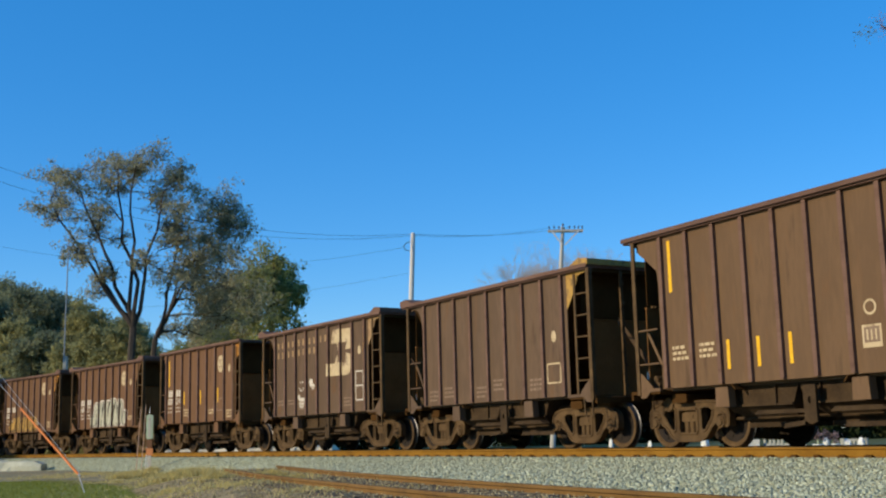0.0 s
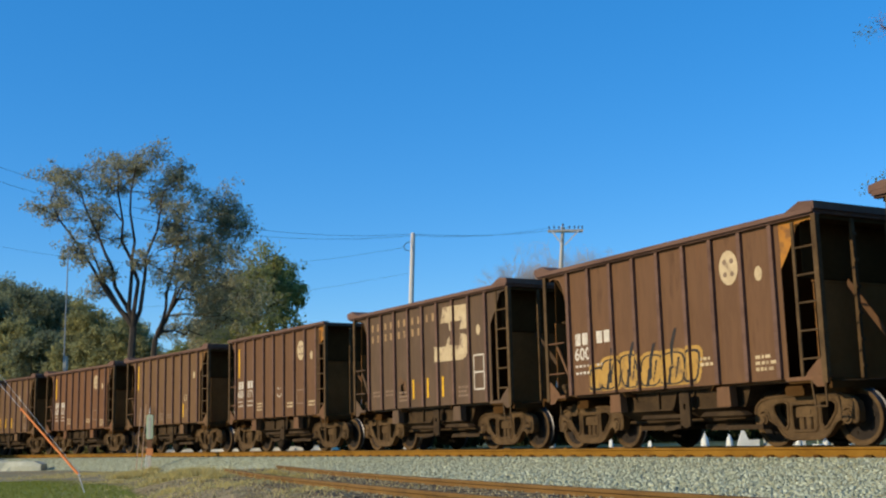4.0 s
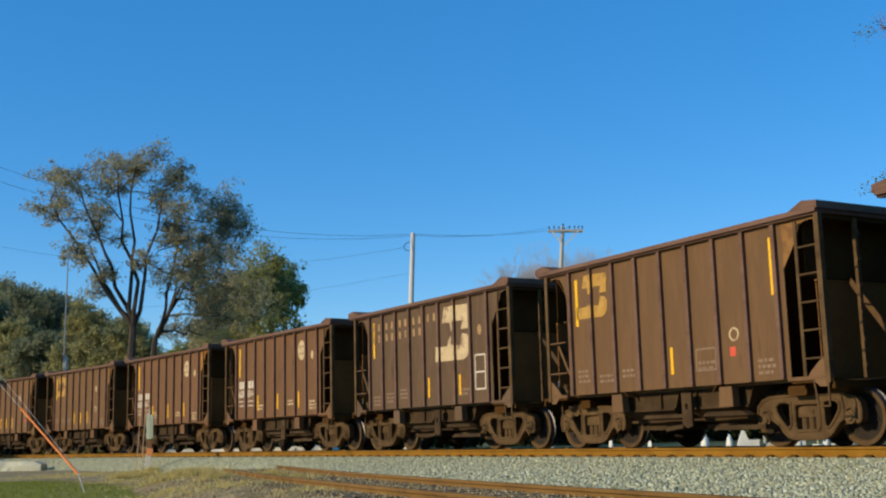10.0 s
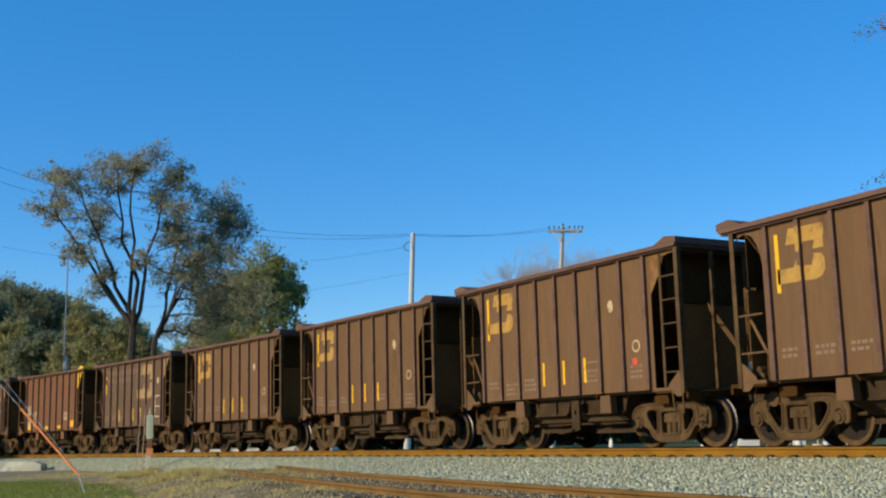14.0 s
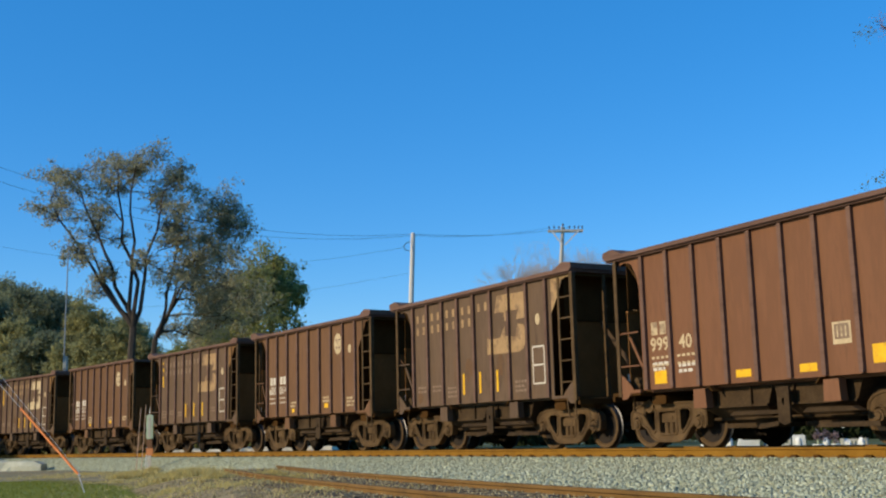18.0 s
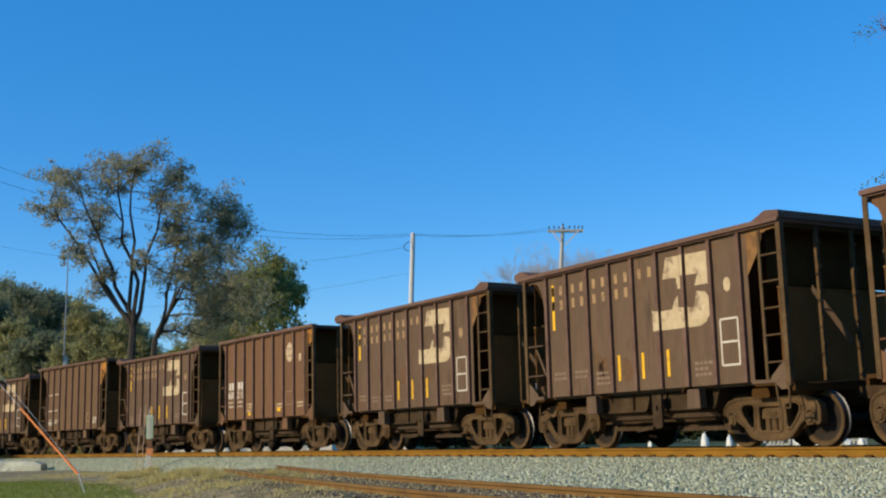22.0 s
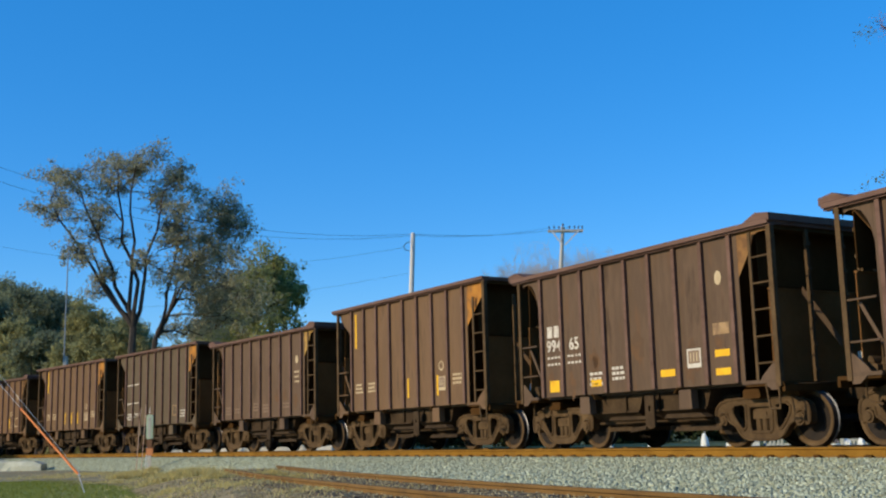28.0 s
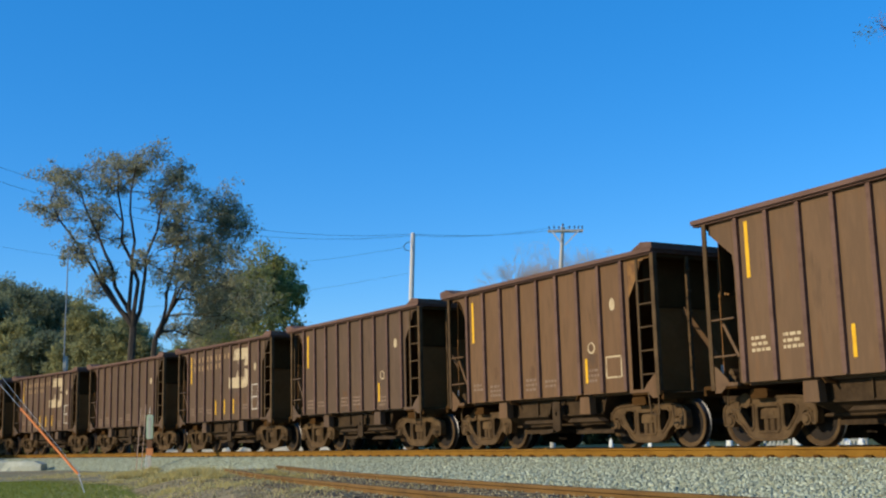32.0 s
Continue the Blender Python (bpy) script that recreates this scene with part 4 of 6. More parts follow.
def ring(car, i=6, z=1.95):
    def make():
        s, y = Shape(), -PLATE - 0.003
        a, b = disc(panel(i), z, 0.12, 18), disc(panel(i), z, 0.085, 18)
        return s.add([(p[0], y, p[1]) for p in a + b], [(k, (k + 1) % 18, (k + 1) % 18 + 18, k + 18) for k in range(18)])
    mark(car, f"ring{i}{z}", "ring_mark", make, CREAM, "chalky ring")


def letters(car, mat, seed):
    """Two rows of plain blocks where the owner's name stands."""
    def make():
        rects = []
        for z, count in ((3.28, 10), (2.98, 8)):
            for i in range(count):
                x = panel(i // 2) + (-0.17, 0.13)[i % 2]
                rects.append((x, z, 0.10, 0.19))
        return bars(Shape(), rects)
    mark(car, "letters" + mat.name, "lettering", make, mat, "two rows of faded letter blocks", "stuff")


def figures(text, x, z, size):
    """Painted figures in the built-in font, on the side sheet."""
    c = bpy.data.curves.new("figures", "FONT")
    c.body, c.size, c.align_x, c.space_character, c.offset = text, size, "CENTER", 1.05, 0.007
    o = new("figures", c)
    bpy.context.view_layer.update()
    me = bpy.data.meshes.new_from_object(o.evaluated_get(bpy.context.evaluated_depsgraph_get()))
    bpy.data.objects.remove(o)
    me.materials.clear()
    me.transform(Matrix.Translation((x, -PLATE - 0.003, z)) @ Matrix.Rotation(radians(90), 4, "X"))
    return me


def marks_and_number(car, mat=WHITE, number=("600", "   "), owner=(0, 1), up=0.0):
    """Owner's marks as plain blocks and the car's number below, two panels wide."""
    for p in (0, 1):
        c = panel(p) + 0.02
        for i, dx in enumerate((-0.13, 0.11) if p in owner else ()):
            mark(car, f"mk{p}{i}{up}{mat.name}", "letter_block", lambda: bars(Shape(), [(c + dx, 2.20 + up, 0.18, 0.24)]), mat, "painted letter block")
        if number[p].strip():
            mark(car, f"nr{p}{number[p]}{up}{mat.name}", "car_number", lambda: figures(number[p], c, 1.79 + up, 0.34), mat, "painted car number")
        mark(car, f"wt{p}{up}{mat.name}", "stencil", lambda: bars(Shape(), [(c - 0.2 + 0.13 * k, z + up, 0.085, 0.045) for z in (1.66, 1.52) for k in range(4)]), mat, "rows of small stencil bars", "stuff")


NUMBERS = {3: ("600", "240"), 4: ("600", "372"), 5: ("600", ""), 7: ("600", "171"), 9: ("600", "367"), 14: ("600", "044"), 15: ("600", "043"), 23: ("600", "064"), 25: ("600", "232"),
           28: ("600", "210"), 33: ("994", "65")}


def small_print(car, seed, mat=GHOST, where=(0, 1, 2, 4, 5, 7), up=0.0):
    def make():
        r, rects = random.Random(seed), []
        for p in where:
            z = r.choice((1.42, 1.55, 1.48)) + up
            for k in range(r.choice((2, 3, 3))):
                x = panel(p) - 0.20
                while x < panel(p) + 0.16:
                    w = r.uniform(0.05, 0.13)
                    rects.append((x + w / 2, z - 0.10 * k, w, 0.055))
                    x += w + 0.03
        return bars(Shape(), rects)
    mark(car, f"print{seed}{mat.name}", "stencil", make, mat, "rows of small worn stencil bars", "stuff")


def yellow_bars(car, places, z=1.57, h=0.49):
    for p in places:
        mark(car, f"bar{p}{z}", "reflector", lambda: bars(Shape(), [(panel(p) - 0.18, z, 0.075, h)], 0.006), YELLOW, "upright yellow reflector bar")


def left_bar(car, z=2.95):
    mark(car, f"left_bar{z}", "reflector", lambda: bars(Shape(), [(RIBS[0] + 0.20, z, 0.085, 0.96)]), YELLOW, "tall yellow reflector bar")


def right_bar(car):
    mark(car, "right_bar", "reflector", lambda: bars(Shape(), [(RIBS[8] - 0.12, 2.94, 0.07, 0.95)]), YELLOW, "tall yellow reflector bar")


def yellow_squares(car, places):
    for p, z, w, h in places:
        mark(car, f"square{p}{z}", "reflector", lambda: bars(Shape(), [(panel(p), z, w, h)]), YELLOW, "yellow reflector patch")


def frame_box(car, x0, x1, z0, z1, mat=WHITE, mid=True):
    def make():
        t, c = 0.035, (x0 + x1) / 2
        rects = [(c, z0, x1 - x0, t), (c, z1, x1 - x0, t), (x0, (z0 + z1) / 2, t, z1 - z0), (x1, (z0 + z1) / 2, t, z1 - z0)]
        return bars(Shape(), rects + ([(c, (z0 + z1) / 2, x1 - x0, t)] if mid else []))
    mark(car, f"frame{x0}{z0}{mid}{mat.name}", "stencil_frame", make, mat, "outlined stencil frame")


def ladder_frame(car):
    frame_box(car, 2.30, 2.72, 1.40, 2.19)


def label_plate(car, p=6, z=1.75, mat=CREAM):
    mark(car, f"plate{p}{z}", "label_panel", lambda: bars(Shape(), [(panel(p), z, 0.36, 0.34)]), mat, "cream label panel")
    mark(car, f"plate_in{p}{z}", "label_print", lambda: bars(Shape(), [(panel(p), z + 0.02, 0.29, 0.23)], 0.006), GHOST, "grey-brown field of the label panel")
    mark(car, f"plate_bars{p}{z}", "label_bars", lambda: bars(Shape(), [(panel(p) - 0.08 + 0.08 * k, z + 0.02, 0.03, 0.16) for k in range(3)], 0.009), CREAM, "cream bars of the label panel")


def primer(car, seed, count=5):
    r = random.Random(seed)
    for i in range(count):
        p, z, a = r.choice(range(8)), r.uniform(1.25, 1.9), r.uniform(0.08, 0.2)
        c = panel(p) + r.uniform(-0.1, 0.1)
        poly = [(max(panel(p) - 0.33, min(panel(p) + 0.33, c + a * r.uniform(0.5, 1.3) * math.cos(t * 0.48))), z + a * 1.6 * r.uniform(0.5, 1.3) * math.sin(t * 0.48)) for t in range(13)]
        mark(car, f"primer{seed}_{i}", "primer_patch", lambda: Shape().add([(x, -PLATE - 0.002, z) for x, z in poly], [tuple(range(len(poly)))]), PATCH, "faint orange primer patch")


def red_label(car, p=7, z=1.55):
    mark(car, f"red{p}{z}", "red_label", lambda: bars(Shape(), [(panel(p) - 0.05, z, 0.14, 0.16)]), REDDOT, "small red label")


def white_boxes(car):
    """Thin white outlines that span the first two panels."""
    def make():
        polys = [[(-2.84, z - 0.02), (-2.84, z + 0.02), (-1.54, z + 0.05), (-1.54, z + 0.01)] for z in (2.70, 1.97, 1.42)]
        return stroke_on(Shape(), polys)
    mark(car, "white_lines", "white_line", make, WHITE, "thin white painted lines")
    small_print(car, 77, WHITE, (0, 1, 7))


def lobe(x, z, w, h, lean, cut=1.0):
    pts = []
    for t in range(18):
        a = 2 * math.pi * t / 18
        c, s = math.cos(a), math.sin(a)
        px = abs(c) ** 0.6 * math.copysign(1, c) * w
        pz = abs(s) ** 0.6 * math.copysign(1, s) * h * (cut if s < 0 else 1)
        pts.append((x + px + lean * pz, z + pz))
    return pts


def graffiti(car, fill, x0, x1, z1, seed, label):
    """Bubble shapes with dark edges and pale outlines; no word is meant."""
    r = random.Random(seed)
    n = max(3, round((x1 - x0) / 0.62))
    step = (x1 - x0) / n
    lobes = [(x0 + step * (i + 0.5), step * r.uniform(0.50, 0.62), r.uniform(-0.15, 0.25), z1 - r.uniform(0.0, 0.18)) for i in range(n)]
    def layer(grow, lift, top_cut=0.0):
        def make():
            polys = []
            for x, w, lean, top in lobes:
                zc, h = (top + 1.14) / 2, (top - 1.14) / 2
                polys.append(lobe(x, zc, w + grow, h + (grow if grow > 0 else grow * 0.6), lean))
            polys.append(lobe(x0 - 0.12, 1.38, 0.20 + grow, 0.24 + grow, 0.1))
            polys.append(lobe(x1 + 0.20, 1.45, 0.22 + grow, 0.30 + grow, 0.2))
            return stroke_on(Shape(), [[(x, max(z, 1.13)) for x, z in q] for q in polys], lift=lift, step=0.026)
        return make
    mark(car, f"graf{seed}a", "graffiti_outline", layer(0.06, 0.002), WHITE if fill == CHALK else fill, label, "stuff")
    mark(car, f"graf{seed}b", "graffiti_edge", layer(-0.005, 0.0035), BLACK, "dark edges of the graffiti", "stuff")
    mark(car, f"graf{seed}c", "graffiti_fill", layer(-0.05, 0.005), fill, label, "stuff")
    def cuts():
        polys = []
        for x, w, lean, top in lobes:
            z = r.uniform(1.6, 1.9)
            polys.append([(x - 0.5 * w, 1.16), (x - 0.5 * w + 0.10, 1.16), (x - 0.02, 1.46), (x - 0.06, 1.50)])
            polys.append([(x + 0.45 * w, top - 0.10), (x + 0.45 * w + 0.05, top - 0.12), (x + 0.22 * w, top - 0.52), (x + 0.18 * w, top - 0.48)])
            polys.append([(x - 0.30 * w, top - 0.30), (x + 0.10 * w, top - 0.24), (x + 0.10 * w, top - 0.29), (x - 0.30 * w, top - 0.36)])
            polys.append([(x - 0.04, z), (x + 0.09, z + 0.28), (x + 0.17, z + 0.30), (x + 0.04, z - 0.05), (x + 0.02, z - 0.36), (x - 0.03, z - 0.38)])
        return stroke_on(Shape(), polys, lift=0.0065)
    mark(car, f"graf{seed}d", "graffiti_stroke", cuts, BLACK, "dark inner strokes of the graffiti", "stuff")


def smile(car, p, z):
    def make():
        rects = [(panel(p) - 0.08, z + 0.05, 0.05, 0.06), (panel(p) + 0.08, z + 0.05, 0.05, 0.06)]
        rects += [(panel(p) + 0.15 * math.sin(a), z - 0.08 - 0.13 * math.cos(a), 0.05, 0.035) for a in (-1.2, -0.8, -0.4, 0, 0.4, 0.8, 1.2)]
        return bars(Shape(), rects)
    mark(car, f"smile{p}", "chalk_smile", make, WHITE, "white chalk smile", "stuff")


def white_splotch(car):
    polys = [lobe(panel(2) + 0.02, 1.46, 0.17, 0.15, 0.2), lobe(panel(2) - 0.16, 1.62, 0.07, 0.08, -0.2), lobe(panel(3) - 0.08, 2.02, 0.11, 0.12, -0.2), lobe(panel(3) + 0.06, 1.90, 0.08, 0.08, 0.3)]
    mark(car, "splotch", "paint_splash", lambda: stroke_on(Shape(), polys), WHITE, "white paint splashes", "stuff")
    smile(car, 2, 2.02)


# ---- the train ----
LABEL = {"red": "red-brown steel ore hopper car with cream round emblem", "fresh": "oxide-red ore hopper car with yellow patches along its sill",
         "brown": "faded brown steel ore hopper car with dusty underframe", "dark": "dark brown weathered ore hopper car with dusty trucks",
         "grey": "tall grey-brown ore hopper car with thin white stripes",
         "rusty": "tall rust-stained brown ore hopper car with slanted end brackets"}
train = []


def dress(n):
    """Car n of the train with its own paint and marks."""
    if n in (3, 7, 25, 28):
        kind = "flat"
    elif n in (0, 30, 34, 36, 37):
        kind = "tall"
    else:
        kind = "peaked"
    reds = (3, 4, 5, 7, 9, 14, 15, 23, 25, 28)
    named = (2, 6, 13, 20, 22, 24, 26, 27, 29, 31, 32, 40, 42)
    yellow_logo = (10, 12, 16, 17, 18, 19)
    if n == 21:
        colour = "fresh"
    elif n in reds:
        colour = "oxide" if n == 9 else "red"
    elif n in named or n in (1, 33, 35, 39, 41):
        colour = "dark"
    elif n == 36:
        colour = "grey"
    elif kind == "tall":
        colour = "rusty"
    else:
        colour = "brown"
    extra = ""
    if n in reds:
        label = "red-brown steel ore hopper car with a round cream emblem"
    elif n in named:
        label = "dark brown ore hopper car with pale lettering and block emblem"
    elif n in yellow_logo:
        label = "faded brown ore hopper car with a small tan block emblem"
    else:
        label = LABEL[colour]
    if n == 4:
        label = "red-brown ore hopper car with white bubble graffiti along its side"
    if n == 5:
        label = "red-brown ore hopper car with yellow graffiti low on its side"
    trim = {21: YELLOW, 1: OLDYELLOW, 30: ORANGE_RUST, 34: ORANGE_RUST, 36: ORANGE_RUST, 37: ORANGE_RUST, 2: TAN, 3: ORANGE_RUST, 15: ORANGE_RUST, 7: ORANGE_RUST, 5: ORANGE_RUST, 28: ORANGE_RUST, 11: RUSTTAN, 12: RUSTTAN, 16: RUSTTAN, 17: RUSTTAN, 24: RUSTTAN, 26: RUSTTAN,
            27: RUSTTAN, 38: RUSTTAN, 8: RUSTTAN, 20: TAN, 22: TAN, 33: RUSTTAN, 35: OLDYELLOW}.get(n)
    car = hopper_car(kind, colour, label, trim, {21: YELLOW, 1: OLDYELLOW}.get(n), {37: RUSTTAN, 36: RUSTTAN, 8: OLDYELLOW, 3: RUSTTAN}.get(n))
    if n in reds:
        marks_and_number(car, WHITE, NUMBERS[n])
        round_logo(car)
        dot(car, 2.86)
        small_print(car, 40 + n % 3, CREAM, (2, 5, 7))
    if n in named:
        letters(car, GHOST if n in (20, 24) else TAN, n % 3)
        big_logo(car, *((TAN, "tan") if n in (20, 22, 24) else (CREAM, "cream")))
        ladder_frame(car)
        small_print(car, 50 + n % 4, GHOST, (0, 1, 2, 6))
        yellow_bars(car, {2: (), 13: (4, 6), 20: (2, 4, 5)}.get(n, (3, 4, 5)), 1.54, 0.49)
        primer(car, n % 5, 3)
        if n not in (2, 6, 22):
            left_bar(car)
        dot(car, 2.78, TAN if n % 2 else CREAM)
    if n in yellow_logo:
        small_logo(car, OLDYELLOW, "faded yellow")
        yellow_bars(car, (4,) if n == 12 else (3, 4, 5))
        left_bar(car)
        if n == 12:
            right_bar(car)
        else:
            dot(car, 2.76, CREAM, 6)
        small_print(car, 60 + n % 3, GHOST, (0, 1, 2, 5, 7))
        ring(car, 6, 1.91) if n in (12, 16) else ring(car, 7, 1.93)
        if n in (12, 17):
            red_label(car, 6 if n == 12 else 7, 1.62)
            frame_box(car, panel(5) - 0.25, panel(5) + 0.25, 1.35, 1.72, GHOST, False)
    if n in (3, 7, 9, 28):
        frame_box(car, panel(6) - 0.24, panel(6) + 0.24, 1.45, 1.85, GHOST, False)
    if n in reds and n not in (4, 5):
        yellow_squares(car, ((2, 1.24, 0.16, 0.11), (5, 1.32, 0.22, 0.13)) if n in (25, 28, 23) else ())
    if n in (3, 7, 9, 14, 15):
        left_bar(car)
    if n in (3, 14, 15):
        yellow_bars(car, (2, 4, 6), 1.97 if n == 3 else 1.57)
    if n == 7:
        smile(car, 4, 1.92)
        mark(car, "thin_bar", "reflector", lambda: bars(Shape(), [(panel(4) + 0.27, 1.72, 0.07, 0.58)]), YELLOW, "upright yellow reflector bar")
    if n == 4:
        graffiti(car, CHALK, -1.25, 1.75, 2.30, 11, "white bubble graffiti")
    if n == 5:
        graffiti(car, OLDYELLOW, -1.9, 0.55, 1.86, 12, "yellow graffiti")
    if n == 2:
        white_splotch(car)
        right_bar(car)
    if n == 20:
        right_bar(car)
    if n in (-2, -1, 1, 8, 11, 35, 38, 39, 41, 43, 44, 45):
        small_print(car, 30 + n % 5, GHOST, (0, 1, 3, 4, 6))
        dot(car, 2.35 if n == 1 else 2.80)
        if n != 1:
            primer(car, n % 7, 3)
        if n in (1, 11, 38):
            frame_box(car, panel(7) - 0.26, panel(7) + 0.20, 1.38, 1.78, CREAM, False)
        if n in (8, 38, 39):
            left_bar(car)
            yellow_bars(car, (6,), 1.55)
            ring(car, 6, 2.0)
        if n == 35:
            mark(car, "high_print", "stencil", lambda: bars(Shape(), [(panel(7) - 0.12 + 0.11 * k, z, 0.08, 0.06) for z in (2.42, 2.27, 2.12) for k in range(3)]), CREAM, "rows of small cream stencil bars", "stuff")
    if n == 33:
        marks_and_number(car, WHITE, NUMBERS[n], (0,), 0.24)
        mark(car, "cream_panel", "label_panel", lambda: bars(Shape(), [(panel(7), 2.04, 0.40, 0.20)]), TAN, "faded cream label panel")
        yellow_squares(car, ((0, 1.30, 0.30, 0.24), (2, 1.30, 0.34, 0.14), (5, 1.36, 0.40, 0.13), (7, 1.62, 0.36, 0.12), (7, 1.30, 0.36, 0.12)))
        label_plate(car, 6, 1.58, WHITE)
        dot(car, 2.92)
        primer(car, 33, 8)
        small_print(car, 35, WHITE, (2, 3))
    if n == 21:
        small_print(car, 36, WHITE, (0, 1))
        marks_and_number(car, CREAM, ("999", "40"), (0,))
        yellow_squares(car, ((0, 1.30, 0.34, 0.24), (3, 1.24, 0.36, 0.13), (5, 1.24, 0.36, 0.13), (7, 1.36, 0.34, 0.28)))
        label_plate(car, 6, 1.72)
    if n in (0, 34, 37):
        left_bar(car, 3.30)
        yellow_bars(car, {0: (2, 3, 4), 34: (4, 6)}.get(n, (3, 4, 5)), 1.58, 0.50)
        small_print(car, 37, CREAM, (0, 1, 7), 0.32)
        label_plate(car, 6, 1.62)
        ring(car, 6, 2.05)
    if n in (30, 36):
        white_boxes(car)
        frame_box(car, panel(6) - 0.16, panel(6) + 0.18, 1.40, 1.75, TAN, False)
    train.append((n, car))


for number in range(-2, 46):
    dress(number)


def run(t):
    """Metres that the train has gone by t: near to steady, a little faster from three to nine seconds."""
    return SPEED * t + float(np.interp(t, [0, 1.5, 3, 4.5, 6, 7, 8, 9, 10, 11, 12, 13, 14, 17.5, 19, 23, 28, 32], [-0.11, -0.12, -0.04, 0.11, 0.29, 0.29, 0.34, 0.38, 0.34, 0.34, 0.14, 0.11, 0.10, 0.0, -0.05, -0.04, -0.04, 0.09]))


def car_pose(n, t):
    """Car n stands on its two trucks, on the curve."""
    c = FIRST + run(t) - LONG * n
    a, b = on_track(c - BASE), on_track(c + BASE)
    m = (a + b) / 2
    return pose(m.x, m.y, RT, 0, 0, math.degrees(math.atan2(b.y - a.y, b.x - a.x)))


def motions():
    times = [0.5 * i for i in range(65)]
    for n, car in train:
        walk(car, [(t, car_pose(n, t)) for t in times])
    # wheels roll without slip: one roll for all front axles of a truck and one for all rear axles
    for j in (-1, 1):
        first, *rest = wheels[j]
        walk(first, [(k / FPS, pose(0.889 * j, 0, 0.457, 0, math.degrees(run(k / FPS) / 0.457), 0)) for k in range(32 * FPS + 1)])
        keys = first.animation_data
        for other in rest:
            other.rotation_mode = "QUATERNION"
            d = other.animation_data_create()
            d.action = keys.action
            d.action_slot = keys.action_slot


# ---- things along the line ----
FOCAL = 2000.3


def ray(px, py):
    m = VIEW.to_3x3()
    return (m @ Vector(((px - 784) / FOCAL, (441 - py) / FOCAL, -1)))


def at_depth(px, py, y):
    """The place that shows in that direction, y metres ahead."""
    w = ray(px, py)
    return EYE + w * (y / w.y)


# poles and cables
PALEPOLE = material("sun bleached pole", ((0.46, 0.44, 0.40), (0.62, 0.60, 0.55)), scale=2, fine=25, stretch=(6, 6, 0.4), rough=0.9, bump=0.3)


def utility_pole(px, top, depth, arm, label, lean):
    p = at_depth(px, top, depth)
    o = thing("utility_pole", label, "utility pole", "poles beyond the line", pose(p.x, p.y, p.z, 0, lean, 0) @ pose(0, 0, -p.z))
    part("pole_shaft", Shape().rod((0, 0, -0.3), (0, 0, p.z), 0.19, 12, 0.125), POLE if arm else PALEPOLE, o)
    if arm:
        tilt = pose(0, 0, p.z, 0, -4.0, 0) @ pose(0, 0, -p.z)
        for y in (-0.19, 0.14):
            part("crossarm", Shape().box(-1.02, 1.36, y - 0.05, y + 0.05, p.z - 0.36, p.z - 0.22, 0.01), POLE, o, at=tilt)
        for x in (-0.95, -0.62, -0.28, 0.42, 0.78, 1.05, 1.30):
            part("insulator", Shape().rod((x, -0.19, p.z - 0.24), (x, -0.19, p.z - 0.08), 0.022, 6).rod((x, -0.19, p.z - 0.09), (x, -0.19, p.z + 0.04), 0.06, 8, 0.04), BARK, o, at=tilt)
        for k, reach in ((-1, 0.80), (1, 1.05)):
            part("brace", Shape().bar((k * 0.08, p.z - 1.30), (k * reach, p.z - 0.30), 0.09, -0.27, -0.24), PALEPOLE, o, at=tilt)
        part("pole_top_pin", Shape().rod((0, 0, p.z), (0, 0, p.z + 0.12), 0.03, 6).rod((0, 0, p.z + 0.10), (0, 0, p.z + 0.24), 0.065, 8, 0.04), BARK, o)
    else:
        part("bracket", Shape().pipe([(-0.1, 0, p.z - 0.5), (-0.35, 0, p.z - 0.55), (-0.5, 0, p.z - 0.75), (-0.42, 0, p.z - 0.95), (-0.12, 0, p.z - 1.0)], 0.02), WIRE, o)
    return p


far_pole = utility_pole(996, 402, 76, True, "weathered grey wooden utility pole with a double crossarm", 5.0)
near_pole = utility_pole(731, 413, 62, False, "pale grey wooden utility pole with a small bracket", 2.7)


def cable(a, b, sag, r=0.009, label="dark overhead cable with a slight sag"):
    a, b = Vector(a), Vector(b)
    pts = [a.lerp(b, i / 24) - Vector((0, 0, sag * 4 * (i / 24) * (1 - i / 24))) for i in range(25)]
    tagged(part("overhead_cable", Shape().tube(pts, r, 5), WIRE), label, "cable", "overhead cables")


left_far = at_depth(-60, 285, 52)
for dz, side in ((-0.02, -0.9), (-0.03, 0.6)):
    cable(far_pole + Vector((side, 0, dz)), near_pole + Vector((0, 0, -0.08 + 0.05 * side)), 0.28)
    cable(near_pole + Vector((0, 0, -0.08 + 0.05 * side)), left_far + Vector((0, 0, side * 0.5)), 1.3)
cable(near_pole + Vector((-0.3, 0, -0.75)), at_depth(-60, 425, 56), 1.2, 0.006)
cable(near_pole + Vector((-0.1, 0, -2.2)), at_depth(-60, 545, 66), 0.8, 0.006)

MASTPIPE = material("grey mast pipe", ((0.20, 0.23, 0.25), (0.30, 0.33, 0.35)), scale=6, rough=0.6, bump=0.1)
# thin mast with a white box near its foot
p = at_depth(122, 425, 60)
q = at_depth(112, 655, 60)
mast = thing("antenna_mast", "thin pale steel antenna mast with a white box", "antenna", at=pose(q.x, q.y, 0))
part("mast_tube", Shape().rod((-0.05, 0, 0), (p.x - q.x, 0, p.z), 0.045, 8, 0.032), MASTPIPE, mast)
part("equipment_box", Shape().box(0.05, 0.19, -0.15, 0.15, q.z - 0.1, q.z + 0.72, 0.02), WHITEWALL, mast, "small white equipment box")

